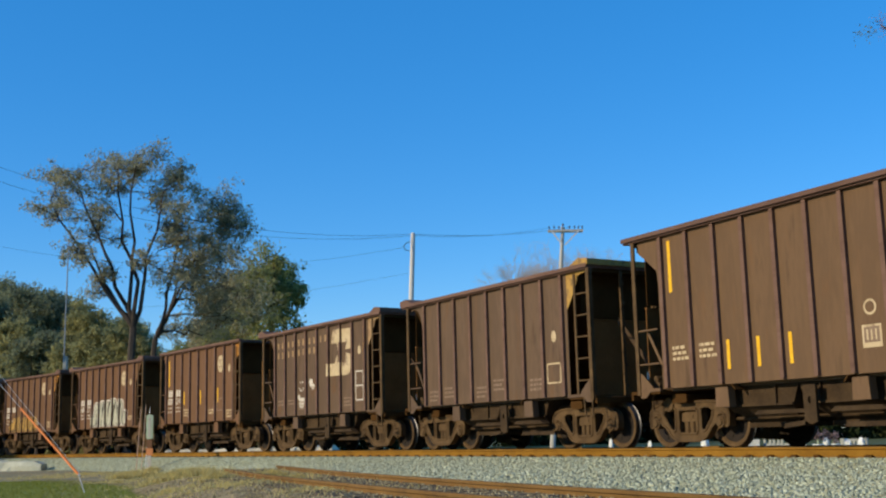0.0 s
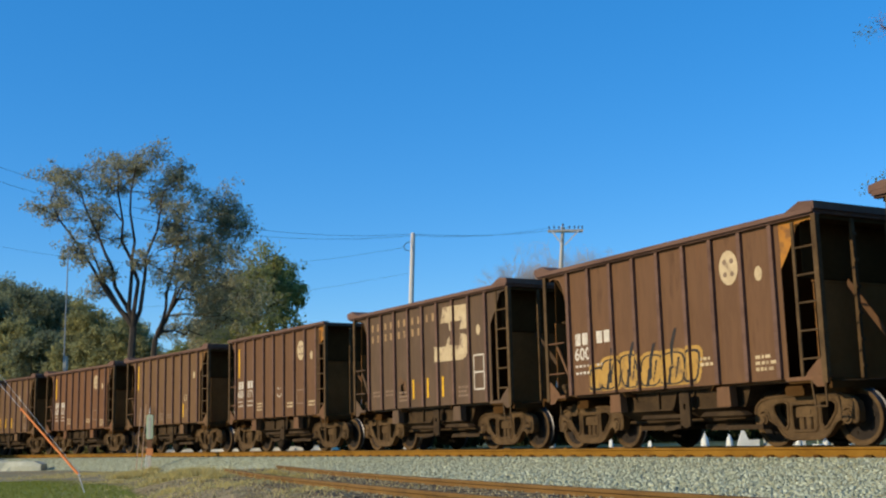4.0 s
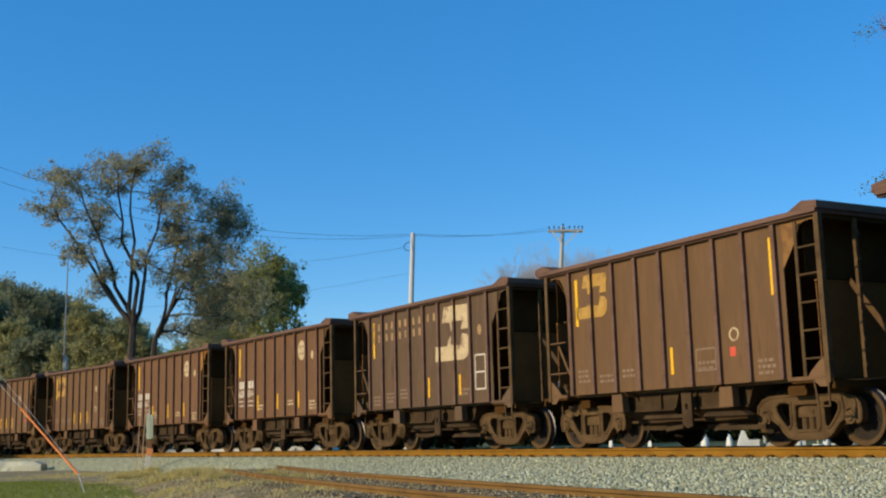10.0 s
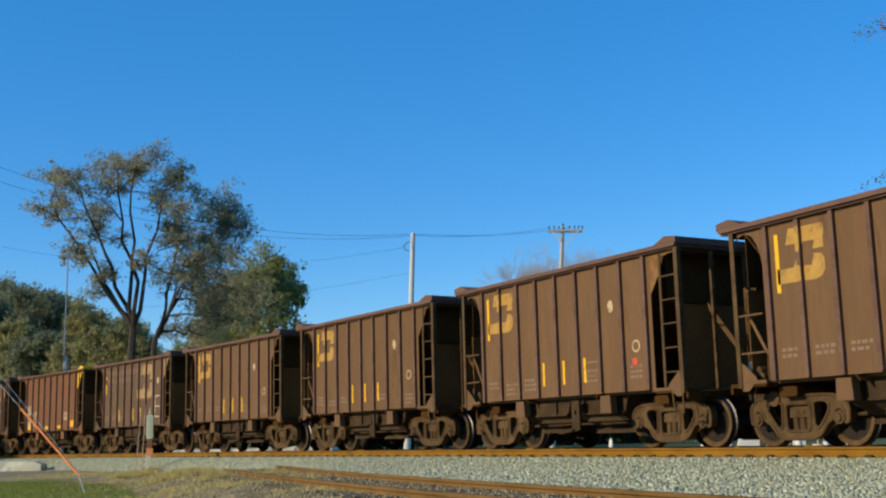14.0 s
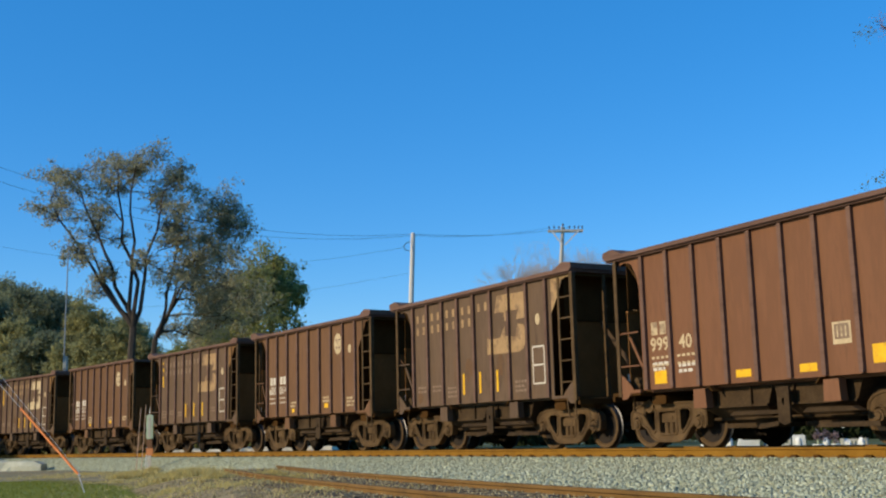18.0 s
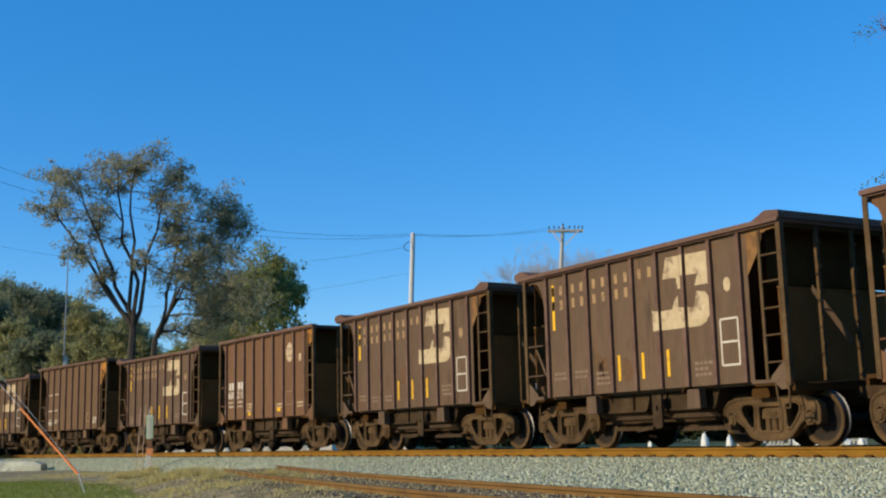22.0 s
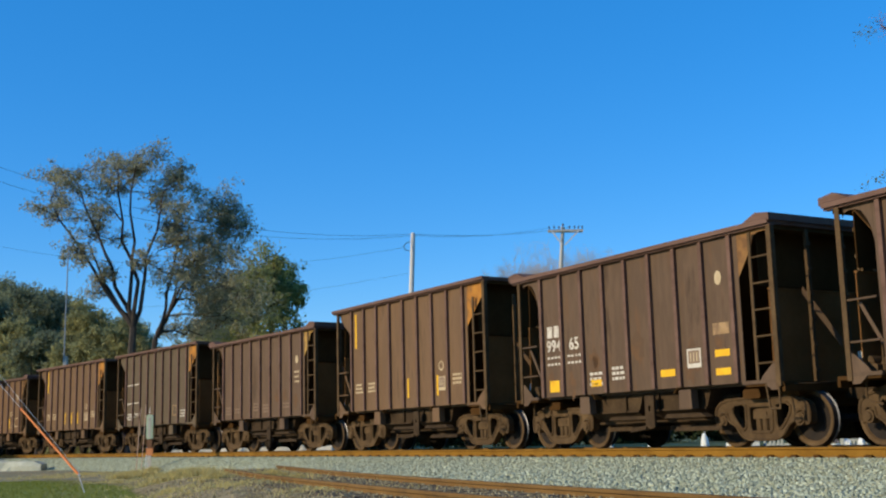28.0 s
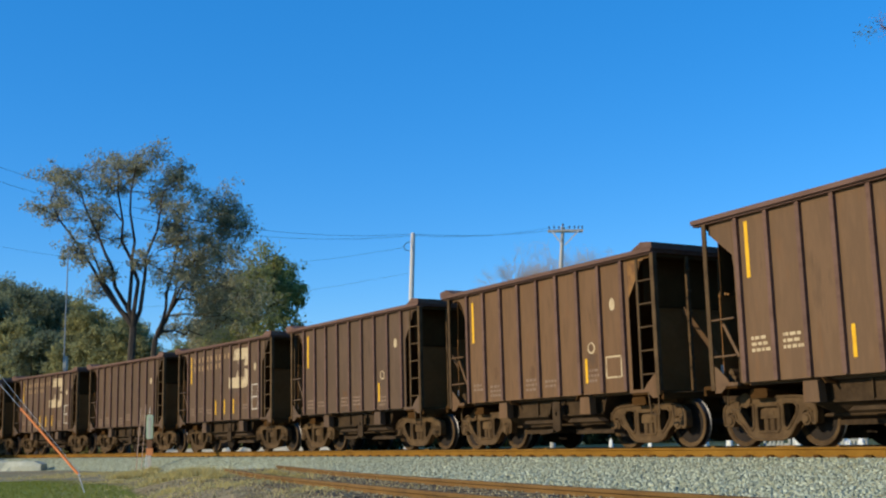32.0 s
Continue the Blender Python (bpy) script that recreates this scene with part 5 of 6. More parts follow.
# guy wire with its orange guard, on a steeper anchor rod
w = ray(155, 873)
foot = EYE + w * ((GZ - EYE.z) / w.z)
eye_nut = at_depth(139, 840, foot.y + 0.12)
guard_end = at_depth(37, 723, foot.y + 0.95)
way = (guard_end - eye_nut).normalized()
guy = thing("guy_wire", "steel guy wire with an orange plastic guard, anchored in grass", "guy wire", at=pose(foot.x, foot.y, GZ))
base, tip = eye_nut - foot, guard_end - foot
top = base + way * 9.0
part("wire", Shape().rod(base, top, 0.006, 6), GALV, guy, "twisted steel wire")
part("second_wire", Shape().rod(base + Vector((0.03, 0, 0.02)), top + Vector((0.30, 0, 0.10)), 0.004, 6), GALV, guy, "twisted steel wire")
part("guard", Shape().rod(base, tip, 0.026, 10, 0.022), ORANGE, guy, "orange plastic wire guard")
part("anchor_rod", Shape().rod((0.01, 0, -0.2), base, 0.010, 8).rod(base - way * 0.05, base + way * 0.06, 0.024, 8), GALV, guy, "steel anchor rod")

def on_ground(px, py):
    """Where that direction meets the dirt."""
    w, z = ray(px, py), GZ
    for _ in range(4):
        p = EYE + w * ((z - EYE.z) / w.z)
        z = 0.5 * z + 0.5 * earth_height(p.x, p.y)
    return p


# marker post and rods on the toe of the ballast
p = at_depth(264, 831, 40.4)
marker = thing("marker_post", "slim white and green marker post with an orange band", "marker post", at=pose(p.x, p.y, p.z))
part("stake", Shape().box(-0.06, 0.06, -0.025, 0.025, -0.25, 0.49, 0.012), WHITE, marker, "white stake")
part("band", Shape().box(-0.11, 0.12, -0.04, 0.04, 0.49, 0.735, 0.02), material("faded orange band", ((0.55, 0.20, 0.07), (0.68, 0.28, 0.11)), scale=6), marker, "orange band")
part("sleeve", Shape().box(-0.09, 0.09, -0.03, 0.03, 0.755, 1.055, 0.012), material("rust sleeve", ((0.12, 0.06, 0.03), (0.20, 0.10, 0.05)), scale=5), marker, "rusty sleeve")
part("cap", Shape().box(-0.11, 0.12, -0.065, 0.065, 1.055, 1.90, 0.04), GREEN, marker, "pale green plastic cap")
part("rib", Shape().box(-0.03, 0.04, -0.075, -0.067, 1.10, 1.82), WHITE, marker, "white strip")
PINKROD = material("weathered pinkish rod", ((0.42, 0.28, 0.20), (0.54, 0.38, 0.28)), scale=4)
for px, top, base in ((241, 722, 829), (250, 717, 829), (257, 722, 830)):
    g = at_depth(px, base, 40.4)
    h = at_depth(px + 4, top, g.y).z - g.z
    rod = thing("marker_rod", "thin weathered fibreglass marker rod", "marker rod", "rods by the marker post", pose(g.x, g.y, g.z))
    part("shaft", Shape().rod((0, 0, -0.15), (0.13, 0, h), 0.018, 6, 0.013), PINKROD if px < 254 else GALV, rod)

# low broken concrete slab on the edge of the ballast, its face turned to the sun
a, b = at_depth(72, 833, 48.3), at_depth(-260, 833, 48.3)
slab = thing("concrete_slab", "low broken pale concrete slab beside the ballast", "concrete slab", at=pose(a.x, a.y, GZ, 0, 0, -4))
r = random.Random(77)
shape = Shape()
ring = []
for i in range(25):
    x = (b.x - a.x) * (1 - i / 24)
    h = (0.42 + r.uniform(-0.05, 0.03)) * min(1.0, 0.6 + (24 - i) * 0.40)
    ring.append([(x, r.uniform(-0.03, 0.03), -0.15), (x, r.uniform(-0.02, 0.04), 0.5 * h + r.uniform(-0.03, 0.03)), (x, 0.05 + r.uniform(0, 0.05), h), (x, 0.62, h + 0.02), (x, 0.66, -0.15)])
shape.add([p for q in ring for p in q], [(5 * i + j, 5 * i + j + 1, 5 * i + j + 6, 5 * i + j + 5) for i in range(24) for j in range(4)] + [(0, 1, 2, 3, 4), (124, 123, 122, 121, 120)])
part("slab_body", shape, CONCRETE, slab)


# ---- grass ----
def blades(name, spots, heights, width, mat, label, category, seed, lean=0.35):
    rng = np.random.default_rng(seed)
    n = len(spots)
    a, l = rng.uniform(0, 6.28, n), rng.normal(0, lean, (n, 2)) * heights[:, None]
    dx, dy = np.cos(a) * width, np.sin(a) * width
    p = np.asarray(spots)
    v = np.stack([p + np.stack([-dx, -dy, np.zeros(n)], -1), p + np.stack([dx, dy, np.zeros(n)], -1), p + np.stack([l[:, 0], l[:, 1], heights], -1)], 1)
    f = np.arange(3 * n).reshape(n, 3)
    return tagged(cloud(name, v.reshape(-1, 3), f, mat), label, category, kind="stuff")


rng = np.random.default_rng(21)
spots = []
while len(spots) < 26000:
    x, y = rng.uniform(-14, -4.6), rng.uniform(15, 32.5)
    if y < 22.7 - 1.8 * (x + 5.5) + rng.normal(0, 0.5):
        spots.append((x, y, GZ + 0.01))
blades("grass_blades", np.array(spots), rng.uniform(0.02, 0.05, len(spots)), 0.008, GRASS, "short green grass blades", "grass", 22)
spots, hs = [], []
for cx, cy, r, h, k, base in ((*on_ground(245, 845).xy, 0.75, 0.19, 3000, GZ), (*on_ground(320, 849).xy, 0.85, 0.18, 3800, GZ), (*on_ground(375, 851).xy, 0.4, 0.13, 700, GZ), (*on_ground(212, 848).xy, 0.45, 0.14, 900, GZ), (p.x + 0.2, p.y - 0.5, 0.5, 0.16, 350, p.z - 0.05), (*on_ground(330, 848).xy, 1.5, 0.13, 800, GZ),
                        (*on_ground(482, 849).xy, 0.32, 0.15, 700, GZ), (*on_ground(520, 850).xy, 0.5, 0.10, 250, GZ), (*on_ground(410, 838).xy, 1.2, 0.12, 450, GZ), (*on_ground(210, 855).xy, 1.2, 0.10, 500, GZ),
                        (*on_ground(720, 852).xy, 0.35, 0.06, 120, GZ), (*on_ground(300, 872).xy, 1.3, 0.08, 500, GZ), (*on_ground(150, 840).xy, 2.0, 0.08, 700, GZ), (*on_ground(90, 846).xy, 2.5, 0.07, 700, GZ), (*on_ground(400, 862).xy, 2.2, 0.07, 800, GZ), (*on_ground(560, 872).xy, 1.6, 0.05, 500, GZ),
                        (*on_ground(540, 838).xy, 0.8, 0.06, 500, GZ), (*on_ground(660, 851).xy, 0.7, 0.05, 500, GZ), (*on_ground(800, 861).xy, 0.6, 0.05, 400, GZ), (*on_ground(470, 846).xy, 0.7, 0.07, 500, GZ)):
    for _ in range(k):
        a, d = rng.uniform(0, 6.28), r * abs(rng.normal(0, 0.5))
        x, y = cx + d * math.cos(a), cy + d * math.sin(a)
        spots.append((x, y, max(base, earth_height(x, y))))
        hs.append(h * rng.uniform(0.4, 1.2))
blades("dry_grass", np.array(spots), np.array(hs), 0.011, STRAW, "tufts of dry straw-coloured grass", "grass", 23, 0.6)


MAT = material("matted straw", ((0.26, 0.22, 0.10), (0.42, 0.355, 0.165), (0.54, 0.46, 0.23)), scale=2.5, fine=22, rough=1.0, bump=0.6)
for i, (px, py, rx, ry) in enumerate(((243, 845, 0.62, 0.75), (322, 849, 0.66, 0.5), (482, 849, 0.22, 0.3), (376, 852, 0.3, 0.25))):
    c = on_ground(px, py)
    patch("dry_grass_mat", [(c.x + rx * math.cos(k * math.pi / 7), c.y + ry * math.sin(k * math.pi / 7)) for k in range(14)], earth_height(c.x, c.y) + 0.016, MAT, "matted pale dry straw grass", "grass", 0.09, 70 + i)


# ---- trees ----
def leaf_cloud(centres, radii, counts, size, seed, flat=0.8):
    """Small leaf faces gathered about the ends of the limbs."""
    rng = np.random.default_rng(seed)
    pts = []
    for c, r, k in zip(centres, radii, counts):
        sub = rng.normal(0, 0.44, (max(3, k // 26), 3)) * r
        for s in sub:
            pts.append(np.asarray(c) + s * (1, 1, flat) + rng.normal(0, 0.17 * r + 0.05, (26, 3)) * (1, 1, flat))
    pts = np.concatenate(pts)
    n = len(pts)
    u = rng.normal(0, 1, (n, 3))
    u /= np.linalg.norm(u, axis=1)[:, None]
    w = np.cross(u, rng.normal(0, 1, (n, 3)))
    w /= np.linalg.norm(w, axis=1)[:, None]
    s = (size * rng.uniform(0.6, 1.5, n))[:, None]
    v = np.stack([pts - u * s, pts + w * s * 0.55, pts + u * s, pts - w * s * 0.55], 1)
    return v.reshape(-1, 3), np.arange(4 * n).reshape(n, 4)


def limb(s, a, b, r0, r1, rnd, wob=0.05, steps=5):
    """A bent, tapering limb; returns its joints."""
    a, b = Vector(a), Vector(b)
    size = (b - a).length
    pts = [a]
    for i in range(1, steps + 1):
        f = i / steps
        p = a.lerp(b, f) + Vector((0, 0, -0.04 * size * math.sin(math.pi * f)))
        if i < steps:
            p += Vector([rnd.uniform(-1, 1) * wob * size for _ in range(3)])
        pts.append(p)
    for i in range(steps):
        s.rod(pts[i], pts[i + 1], r0 + (r1 - r0) * i / steps, 7, r0 + (r1 - r0) * (i + 1) / steps)
    return pts


def twigs(s, p, r, count, thick, rnd):
    for _ in range(count):
        d = Vector((rnd.gauss(0, 1), rnd.gauss(0, 1), rnd.gauss(0.5, 0.8))).normalized()
        q = p + d * r * rnd.uniform(0.5, 1.0)
        s.rod(p, q, thick, 4, thick * 0.4)
        for _ in range(2):
            e = (d + Vector((rnd.gauss(0, 0.5), rnd.gauss(0, 0.5), rnd.gauss(0.1, 0.5)))).normalized()
            m = p.lerp(q, rnd.uniform(0.4, 0.9))
            s.rod(m, m + e * r * 0.45, thick * 0.6, 4, thick * 0.2)


def grown_tree(name, label, base, stems, clumps, leaf, size, per, seed, trunk_r, fork, kind="tree", leafy=True, bark=BARK, thin=0.007):
    """base: foot; stems: tops of the main stems; clumps: (place, radius) of foliage; each hangs on the nearest stem joint."""
    rnd = random.Random(seed)
    tree = thing(name, label, kind, at=pose(*base))
    o = Vector(base)
    wood, joints = Shape(), []
    fork = Vector(fork) - o
    wood_pts = limb(wood, (0, 0, -0.3), fork, trunk_r, trunk_r * 0.8, rnd, 0.02, 4)
    joints += [(q, trunk_r * 0.8) for q in wood_pts[2:]]
    for top in stems:
        pts = limb(wood, fork, Vector(top) - o, trunk_r * 0.55, 0.04, rnd, 0.03, 7)
        joints += [(q, trunk_r * (0.5 - 0.06 * i)) for i, q in enumerate(pts[1:])]
    ends = []
    for c, r in clumps:
        c = Vector(c) - o
        ok = [j for j in joints if j[0].z < c.z + 0.3]
        j = min(ok or joints, key=lambda q: (q[0] - c).length + 0.3 * abs(q[0].z - c.z + 1.5))
        t = max(0.03, min(j[1] * 0.7, 0.04 * (c - j[0]).length))
        pts = limb(wood, j[0], c, t, 0.02, rnd, 0.07, 5)
        joints += [(q, t * 0.5) for q in pts[2:4]]
        for q in pts[3:]:
            twigs(wood, q, r * 0.9, 5 if leafy else 16, 0.009 if leafy else thin, rnd)
    part("trunk", wood, bark, tree, "dark bark trunk with spreading limbs" if leafy else "bare grey limbs")
    if leafy:
        v, f = leaf_cloud([tuple(Vector(c) - o) for c, r in clumps], [r for c, r in clumps], [int(per * r * r) for c, r in clumps], size, seed)
        crown = cloud("crown", v, f, leaf)
        crown.parent = tree
        tagged(crown, "open crown of small autumn leaves", kind="stuff")
    return tree


# the tall open tree behind the cars: crown ends as (across, height) from its foot, in metres
DEPTH = 75.0
root = at_depth(228, 655, DEPTH)
root.z = 0.0


def seen(px, py, d=DEPTH, dy=0.0):
    q = at_depth(px, py, d)
    return (q.x, q.y + dy, q.z)


rnd = random.Random(4)


def spread(ends, depth, seed, wide=2.5):
    """Breaks each end of the crown into smaller uneven clumps, in metres."""
    r, out = random.Random(seed), []
    for x, y, size in ends:
        m = size / 26.7
        dy = r.uniform(-wide, wide)
        for _ in range(5):
            a, d = r.uniform(0, 6.28), m * r.uniform(0.3, 1.2)
            q = Vector(seen(x, y + 12, depth, dy + r.uniform(-1, 1)))
            out.append(((q.x + d * math.cos(a), q.y, q.z + 0.75 * d * math.sin(a)), m * r.uniform(0.62, 1.0)))
    return out


ends = [(88, 345, 28), (108, 362, 26), (116, 308, 26), (148, 298, 30), (137, 330, 28), (150, 370, 28), (170, 396, 26), (200, 282, 28), (226, 274, 32), (217, 312, 26), (270, 280, 34), (291, 296, 34), (334, 310, 26), (192, 357, 26), (291, 345, 30), (308, 377, 32), (279, 394, 26), (244, 290, 24), (165, 440, 28), (195, 476, 28), (145, 446, 20), (174, 499, 22), (262, 453, 22), (326, 418, 24)]
stems = [seen(x, y, DEPTH, rnd.uniform(-2, 2)) for x, y in ((100, 360), (150, 330), (212, 300), (250, 305), (300, 350), (160, 430))]
grown_tree("shade_tree", "tall open tree with thin olive autumn foliage", tuple(root), stems, spread(ends, DEPTH, 5), LEAF_OLIVE, 0.082, 230, 31, 0.30, seen(236, 580))
root2 = at_depth(268, 655, DEPTH + 2)
root2.z = 0.0
ends = [(372, 330, 30), (384, 354, 36), (407, 371, 36), (349, 389, 36), (372, 400, 40), (401, 412, 38), (422, 389, 28), (326, 458, 40), (302, 470, 32), (355, 470, 40), (384, 453, 40), (407, 447, 32), (401, 493, 44), (372, 511, 40), (419, 522, 44), (384, 546, 40), (349, 511, 30), (314, 563, 26)]
stems = [seen(x, y, DEPTH + 2, rnd.uniform(-2, 2)) for x, y in ((385, 370), (350, 430), (320, 470), (330, 400))]
grown_tree("shade_tree", "leaning tree with dense olive autumn foliage", tuple(root2), stems, spread(ends, DEPTH + 2, 6), LEAF_OLIVE, 0.082, 215, 32, 0.24, seen(275, 600, DEPTH + 2))


def bushy_tree(px, top, wide, depth, leaf, label, seed, per=70, size=0.2, base_py=None):
    """A full round-headed tree of many uneven clumps."""
    r = random.Random(seed)
    foot = at_depth(px, 700, depth)
    crown_top = at_depth(px, top, depth).z
    half = wide / FOCAL * depth / 2
    low = 0.06 * crown_top
    clumps = []
    for i in range(52):
        f = r.random() ** 0.8
        z = low + (crown_top - low) * f
        reach = half * math.sqrt(max(0.05, 1 - (2 * f - 0.85) ** 2 * 0.72)) * r.uniform(0.35, 1.0)
        a = r.uniform(0, 6.28)
        clumps.append(((foot.x + reach * math.cos(a), foot.y + reach * math.sin(a) * 0.8, z - 0.25 * half * (f > 0.85)), half * r.uniform(0.26, 0.44)))
    stems = [(foot.x + r.uniform(-0.4, 0.4) * half, foot.y + r.uniform(-0.4, 0.4) * half, crown_top * r.uniform(0.7, 0.92)) for _ in range(4)]
    grown_tree("broad_tree", label, (foot.x, foot.y, 0), stems, clumps, leaf, size, per, seed, 0.25, (foot.x, foot.y, crown_top * 0.22))


bushy_tree(462, 428, 150, 88, LEAF_YELLOW, "full tree with yellow-green autumn leaves", 41, 330, 0.11)
bushy_tree(500, 470, 110, 95, LEAF_GREEN, "full dark green leafy tree beyond the line", 42, 260, 0.13)
bushy_tree(400, 500, 160, 92, LEAF_OLIVE, "full olive-brown tree beyond the line", 43, 240, 0.13)
bushy_tree(368, 570, 100, 98, LEAF_YELLOW, "low yellow-green tree beyond the line", 44, 240, 0.13)
for i, (px, top, wide, depth, leaf) in enumerate(((40, 505, 150, 118, LEAF_DARK), (-30, 520, 140, 112, LEAF_DARK), (88, 512, 110, 120, LEAF_DARK), (-95, 500, 150, 125, LEAF_DARK), (150, 540, 120, 112, LEAF_HILL),
                                                  (205, 560, 120, 118, LEAF_HILL), (20, 560, 120, 104, LEAF_HILL), (180, 590, 110, 102, LEAF_DARK), (320, 610, 100, 110, LEAF_YELLOW),
                                                  (65, 500, 130, 128, LEAF_DARK), (5, 495, 130, 130, LEAF_DARK), (125, 525, 120, 126, LEAF_HILL), (235, 568, 110, 126, LEAF_HILL), (70, 580, 120, 100, LEAF_DARK), (130, 600, 110, 98, LEAF_HILL), (215, 568, 120, 90, LEAF_HILL), (268, 615, 80, 90, LEAF_HILL), (165, 580, 90, 91, LEAF_HILL), (250, 610, 110, 99, LEAF_HILL))):
    bushy_tree(px, top, wide, depth, leaf, "dense hillside tree in dull autumn green" if leaf == LEAF_DARK else "dense tree in olive and yellow autumn leaf", 60 + i, 360, 0.125)


def bare_tree(px, top, wide, depth, seed, label="bare leafless tree with fine grey twigs"):
    """A leafless crown: limbs fork again and again into fine twigs."""
    r = random.Random(seed)
    foot = at_depth(px, 700, depth)
    high = at_depth(px, top, depth).z
    half = wide / FOCAL * depth / 2
    tree = thing("bare_tree", label, "tree", at=pose(foot.x, foot.y, 0))
    wood = Shape()

    def fork(p, d, size, thick, level):
        q = p + d * size
        bend = p.lerp(q, 0.5) + Vector((r.gauss(0, 0.05), r.gauss(0, 0.05), 0)) * size
        wood.rod(p, bend, thick, 5, thick * 0.85)
        wood.rod(bend, q, thick * 0.85, 5, thick * 0.65)
        if level == 0:
            return
        for i in range(3 if level > 2 else 2):
            e = (d + Vector((r.gauss(0, 0.36), r.gauss(0, 0.36), r.gauss(0.05, 0.20)))).normalized()
            fork(p.lerp(q, r.uniform(0.55, 1.0)), e, size * r.uniform(0.55, 0.80), thick * 0.62, level - 1)

    wood.rod((0, 0, -0.3), (0, 0, high * 0.48), 0.2, 9, 0.15)
    for i in range(5):
        a = 2 * math.pi * i / 5 + r.uniform(-0.3, 0.3)
        way = Vector((math.cos(a) * half * 0.85, math.sin(a) * half * 0.85, high * r.uniform(0.34, 0.44)))
        fork(Vector((0, 0, high * r.uniform(0.42, 0.48))), way.normalized(), way.length * 0.46, 0.085, 7)
    part("trunk", wood, TWIG, tree, "bare grey limbs and twigs")


bare_tree(924, 420, 105, 130, 81)
bare_tree(1018, 412, 95, 132, 82)
bare_tree(1075, 418, 90, 134, 85)


# tips of a tree that stands out of the picture
foot = at_depth(1800, 700, 34)
tips = [(seen(x, y, 34, rnd.uniform(-1, 1)), r / 59.0) for x, y, r in ((1562, 45, 34), (1590, 90, 40), (1578, 318, 34), (1610, 150, 40))]
TIPS = material("reddish twigs", ((0.22, 0.13, 0.12), (0.32, 0.20, 0.18)), scale=3, bump=0)
grown_tree("bare_tree", "nearly leafless tree with thin reddish twigs", (foot.x, foot.y, GZ), [seen(1700, 200, 34), seen(1650, 60, 34)], tips, None, 0, 0, 83, 0.16, seen(1780, 450, 34), leafy=False, bark=TIPS, thin=0.005)
v, f = leaf_cloud([seen(1545, 312, 34), seen(1535, 45, 34)], [0.5, 0.6], [52, 26], 0.04, 84)
tagged(cloud("hanging_leaves", v, f, LEAF_DARK), "few dark leaves on thin twigs", "leaves", kind="stuff")

# ---- beyond the line, seen under the cars ----
patch("gravel_lot", [(-52, 62), (-9.5, 58), (-11, 85), (-60, 110)], GZ + 0.012, PALE, "sunlit pale gravel lot beyond the line", "gravel lot", 0.5, 9)
r = random.Random(12)
bank = Shape()
ends = (at_depth(290, 790, 84).x, at_depth(600, 790, 84).x)
for i in range(31):
    x, high = ends[0] + (ends[1] - ends[0]) * i / 30, (0.46 + r.uniform(-0.11, 0.05)) * (1 if 0 < i < 30 else 0.1)
    bank.v += [(x, 82.6 + r.uniform(-0.2, 0.2), GZ - 0.02), (x, 83.2, high - 0.05), (x, 85.0, high), (x, 86.2, GZ - 0.02)]
bank.f = [(4 * i + j, 4 * i + j + 1, 4 * i + j + 5, 4 * i + j + 4) for i in range(30) for j in range(3)] + [(0, 1, 2, 3), (123, 122, 121, 120)]
bank.m = [0] * len(bank.f)
tagged(part("gravel_bank", bank, PALE), "low sunlit bank of pale gravel beyond the line", "gravel bank", kind="structure")
patch("far_grass", [(-9, 40), (40, 34), (400, 300), (300, 900), (-150, 900), (-11, 120)], GZ + 0.008, FIELD, "dull green grass beyond the line", "grass", 0.5, 10)


def hedge(x0, x1, y, h, seed, leaf, label):
    r = random.Random(seed)
    n = int((x1 - x0) / 1.1)
    centres = [(x0 + (x1 - x0) * (i + 0.5) / n, y + r.uniform(-1, 1), GZ + h * r.uniform(0.05, 0.8)) for i in range(n) for _ in range(9)]
    v, f = leaf_cloud(centres, [1.0] * len(centres), [130] * len(centres), 0.22, seed)
    tagged(cloud("hedge", v, f, leaf), label, "hedge", kind="stuff")


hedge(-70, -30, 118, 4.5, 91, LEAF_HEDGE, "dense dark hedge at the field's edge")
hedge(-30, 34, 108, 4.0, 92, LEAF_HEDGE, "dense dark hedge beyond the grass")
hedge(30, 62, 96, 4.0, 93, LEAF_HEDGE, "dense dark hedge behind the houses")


def lump(s, c, rx, ry, rz, seed):
    """A rough rounded stone."""
    r = random.Random(seed)
    bm = bmesh.new()
    bmesh.ops.create_icosphere(bm, subdivisions=2, radius=1.0)
    for v in bm.verts:
        v.co *= r.uniform(0.86, 1.10)
    bm.verts.index_update()
    s.add([(c[0] + v.co.x * rx, c[1] + v.co.y * ry, c[2] + v.co.z * rz) for v in bm.verts], [[v.index for v in f.verts] for f in bm.faces])
    bm.free()
    return s


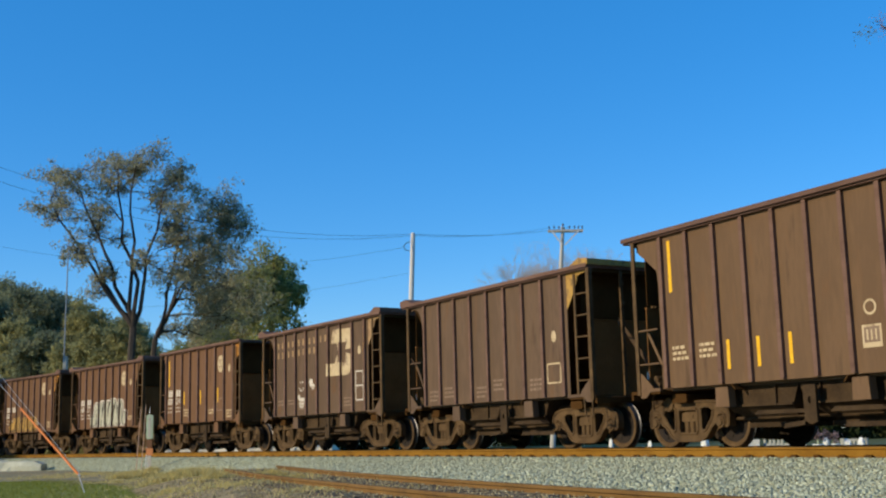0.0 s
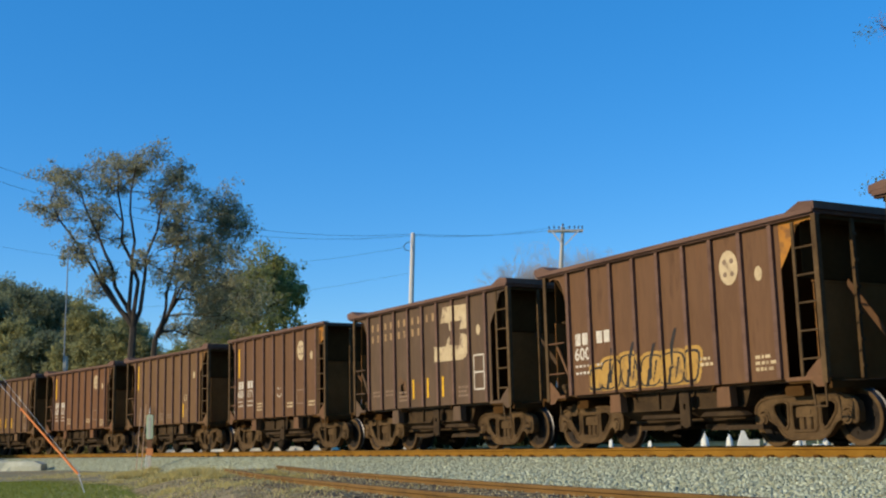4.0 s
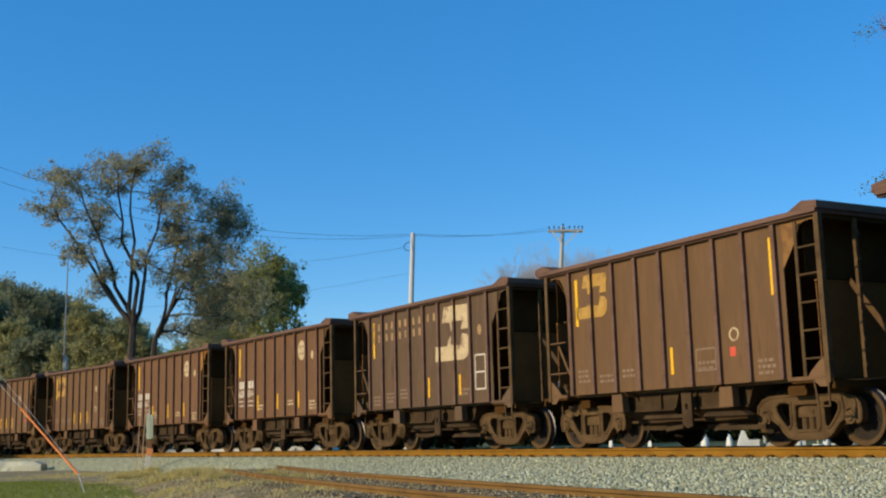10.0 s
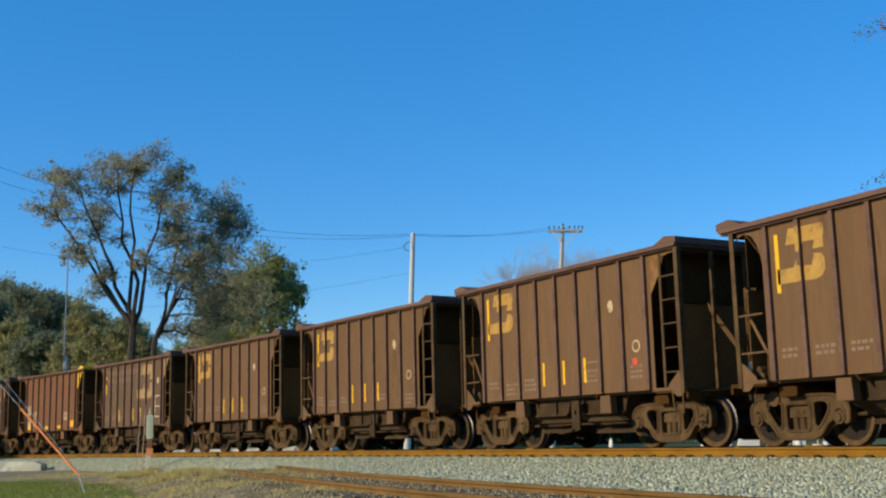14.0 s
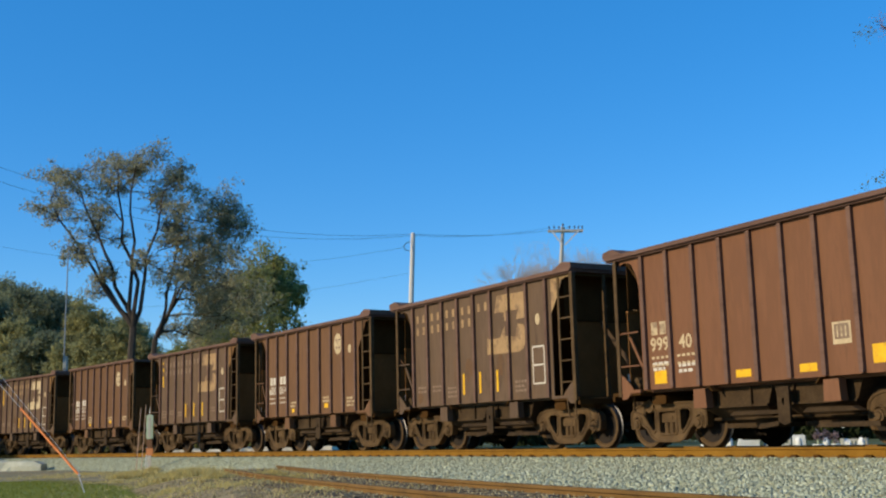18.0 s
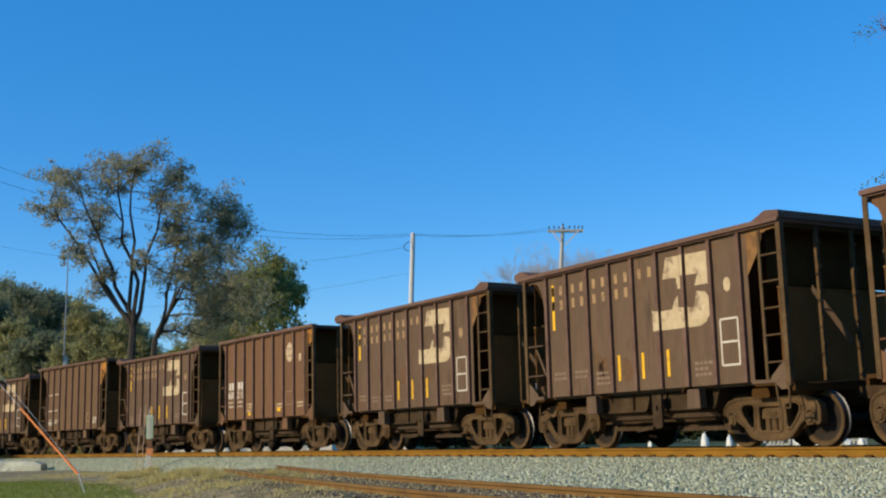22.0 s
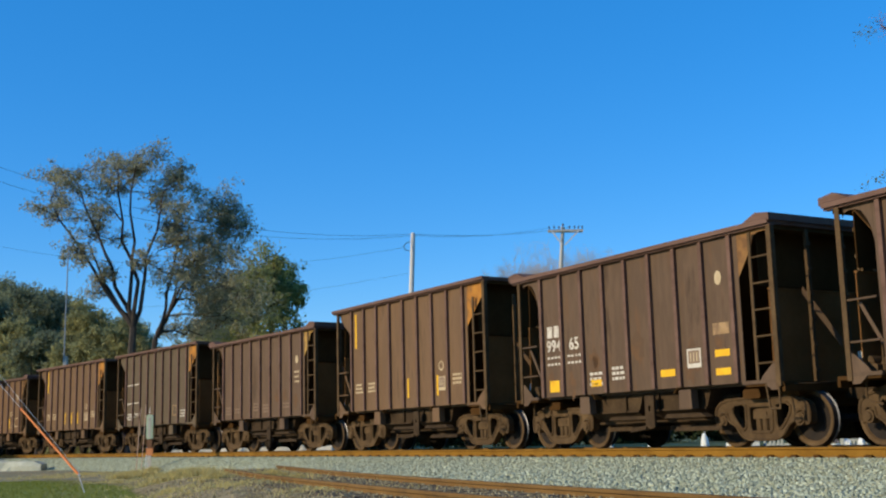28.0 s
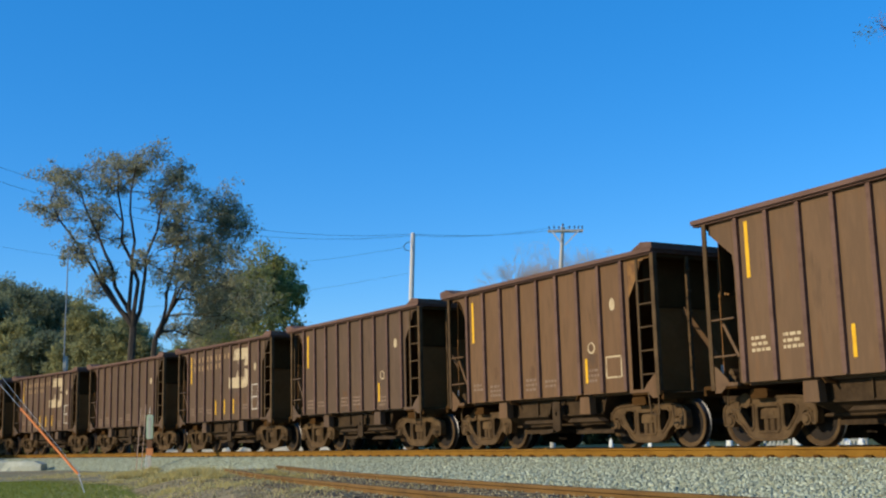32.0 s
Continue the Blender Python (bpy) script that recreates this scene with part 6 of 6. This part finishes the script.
def picket_fence(p0, p1, top, seed):
    """A stretch of low weathered white fence: posts, rails and pickets, some missing."""
    r = random.Random(seed)
    a, b = at_depth(p0, 780, 46), at_depth(p1, 780, 46)
    h = at_depth(p0, top, 46).z - GZ
    o = thing("picket_fence", "low weathered white picket fence in the grass", "fence", "fence beyond the line", pose(a.x, a.y, GZ, 0, 0, -42))
    n = (b.x - a.x) / 0.86
    for z in (h * 0.45, h * 0.86):
        part("rail", Shape().box(0, n, 0.0, 0.04, z, z + 0.09), WHITEWALL, o)
    for x in (0.0, n):
        part("post", Shape().box(x - 0.05, x + 0.05, 0.042, 0.14, 0, h + 0.04, 0.01), WHITEWALL, o)
    x = 0.12
    while x < n - 0.1:
        if r.random() < 0.8:
            k = h * r.uniform(0.93, 1.04)
            part("picket", Shape().prism([(x - 0.05, 0.05), (x + 0.05, 0.05), (x + 0.05, k - 0.05), (x, k), (x - 0.05, k - 0.05)], -0.03, -0.003), WHITEWALL, o)
        x += r.choice((0.15, 0.16, 0.19, 0.28))


for p0, p1, top, seed in ((1352, 1392, 773, 2), (1488, 1526, 778, 4)):
    picket_fence(p0, p1, top, seed)

WHITEPAINT = material("sunlit white paint", ((0.52, 0.54, 0.50), (0.70, 0.71, 0.66)), scale=4, rough=0.6, bump=0.1)
# white planter with raised ends, and a low white block beside it
q = at_depth(1302, 780, 46)
wide = at_depth(1343, 780, 46).x - q.x
box = thing("planter_box", "white painted planter box with a peaked end in the grass", "planter", at=pose(q.x, q.y, GZ, 0, 0, -10))
high = at_depth(1317, 762, 46).z - GZ
part("planter_body", Shape().prism([(0, 0), (wide, 0), (wide * 0.98, high * 0.55), (wide * 0.55, high * 0.58), (wide * 0.38, high), (wide * 0.30, high), (wide * 0.10, high * 0.45)], 0.0, 0.5), WHITEPAINT, box)
part("planter_rim", Shape().box(wide * 0.56, wide, -0.03, 0.0, high * 0.50, high * 0.60), WHITEPAINT, box)
q = at_depth(1405, 780, 46)
box = thing("white_block", "low white concrete block in the grass", "block", at=pose(q.x, q.y, GZ, 0, 0, -8))
part("block_body", Shape().box(0, 0.45, 0, 0.35, 0, at_depth(1405, 770, 46).z - GZ, 0.05), WHITEPAINT, box)
# two pink flowering plants in white pots
PINK = island("dull pinkish petals", ((0.20, 0.13, 0.13), (0.34, 0.25, 0.24), (0.13, 0.10, 0.08)), through_light=0.4)
for i, (px, top) in enumerate(((1447, 763), (1476, 762))):
    q = at_depth(px, 780, 45)
    h = at_depth(px, top, 45).z - GZ
    o = thing("potted_flower", "small dull pinkish plant in a white pot", "flower", "flowers beyond the line", pose(q.x, q.y, GZ))
    part("pot", Shape().lathe([(0.0, 0.0), (0.0, 0.16), (0.30, 0.22), (0.33, 0.22), (0.33, 0.0)], 14).mesh("pot", WHITEPAINT), None, o, at=pose(0, 0, 0, 90, 0, 0))
    part("stem", Shape().rod((0, 0, 0.30), (0.02, 0, h - 0.25), 0.02, 6), GREEN, o)
    v, f = leaf_cloud([(0.02, 0, h - 0.16)], [0.22], [150], 0.05, 300 + i)
    bloom = cloud("bloom", v, f, PINK)
    bloom.parent = o
    tagged(bloom, "dull pinkish flower head", kind="stuff")
for px, top, wide in ((1081, 777, 6), (1150, 779, 5), (1247, 766, 9), (1291, 769, 8), (1413, 771, 9), (1462, 773, 8), (1500, 775, 9), (1524, 774, 8)):
    q = at_depth(px, 780, 45)
    h = at_depth(px, top, 45).z - GZ
    o = thing("white_stone", "rough whitewashed stone in the grass", "stone", "white stones beyond the line", pose(q.x, q.y, GZ))
    part("stone_body", lump(Shape(), (0, 0, h * 0.45), wide / 60, 0.22, h * 0.55, px), WHITEPAINT, o)
for px, y, h, m in ((1207, 26.5, 0.55, YELLOW), (986, 33.0, 0.5, YELLOW), (1100, 30.0, 0.45, REDDOT)):
    q = at_depth(px, 786, y)
    o = thing("marker_flag", "small bright marker flag beyond the far rail", "marker flag", "marker flags", pose(q.x, q.y, GZ))
    part("stick", Shape().rod((0, 0, 0), (0, 0, h), 0.012, 6), GALV, o)
    part("flag", Shape().box(-0.07, 0.07, -0.006, 0.006, h - 0.16, h), m, o)

# unseen trees added behind the camera and to its side, which close the place and dim the sky light; three of them shade
# the far cars
for i, (x, y, h) in enumerate(((31, -6, 11), (36, 8, 12), (42, -16, 11), (12, -24, 12), (-5, -27, 13), (-16, -23, 12), (-38.5, 54.8, 13), (-43.8, 61.0, 13), (-49, 66.5, 13))):
    q = random.Random(200 + i)
    cl = [((x + q.uniform(-4, 4), y + q.uniform(-4, 4), h * q.uniform(0.15, 0.95)), q.uniform(1.4, 2.2)) for _ in range(26)]
    grown_tree("broad_tree", "dense tree in dull autumn leaf, added out of view for shade", (x, y, GZ), [(x + q.uniform(-2, 2), y + q.uniform(-2, 2), h * 0.8) for _ in range(3)], cl, LEAF_DARK, 0.34, 40, 210 + i, 0.25, (x, y, h * 0.25))

motions()
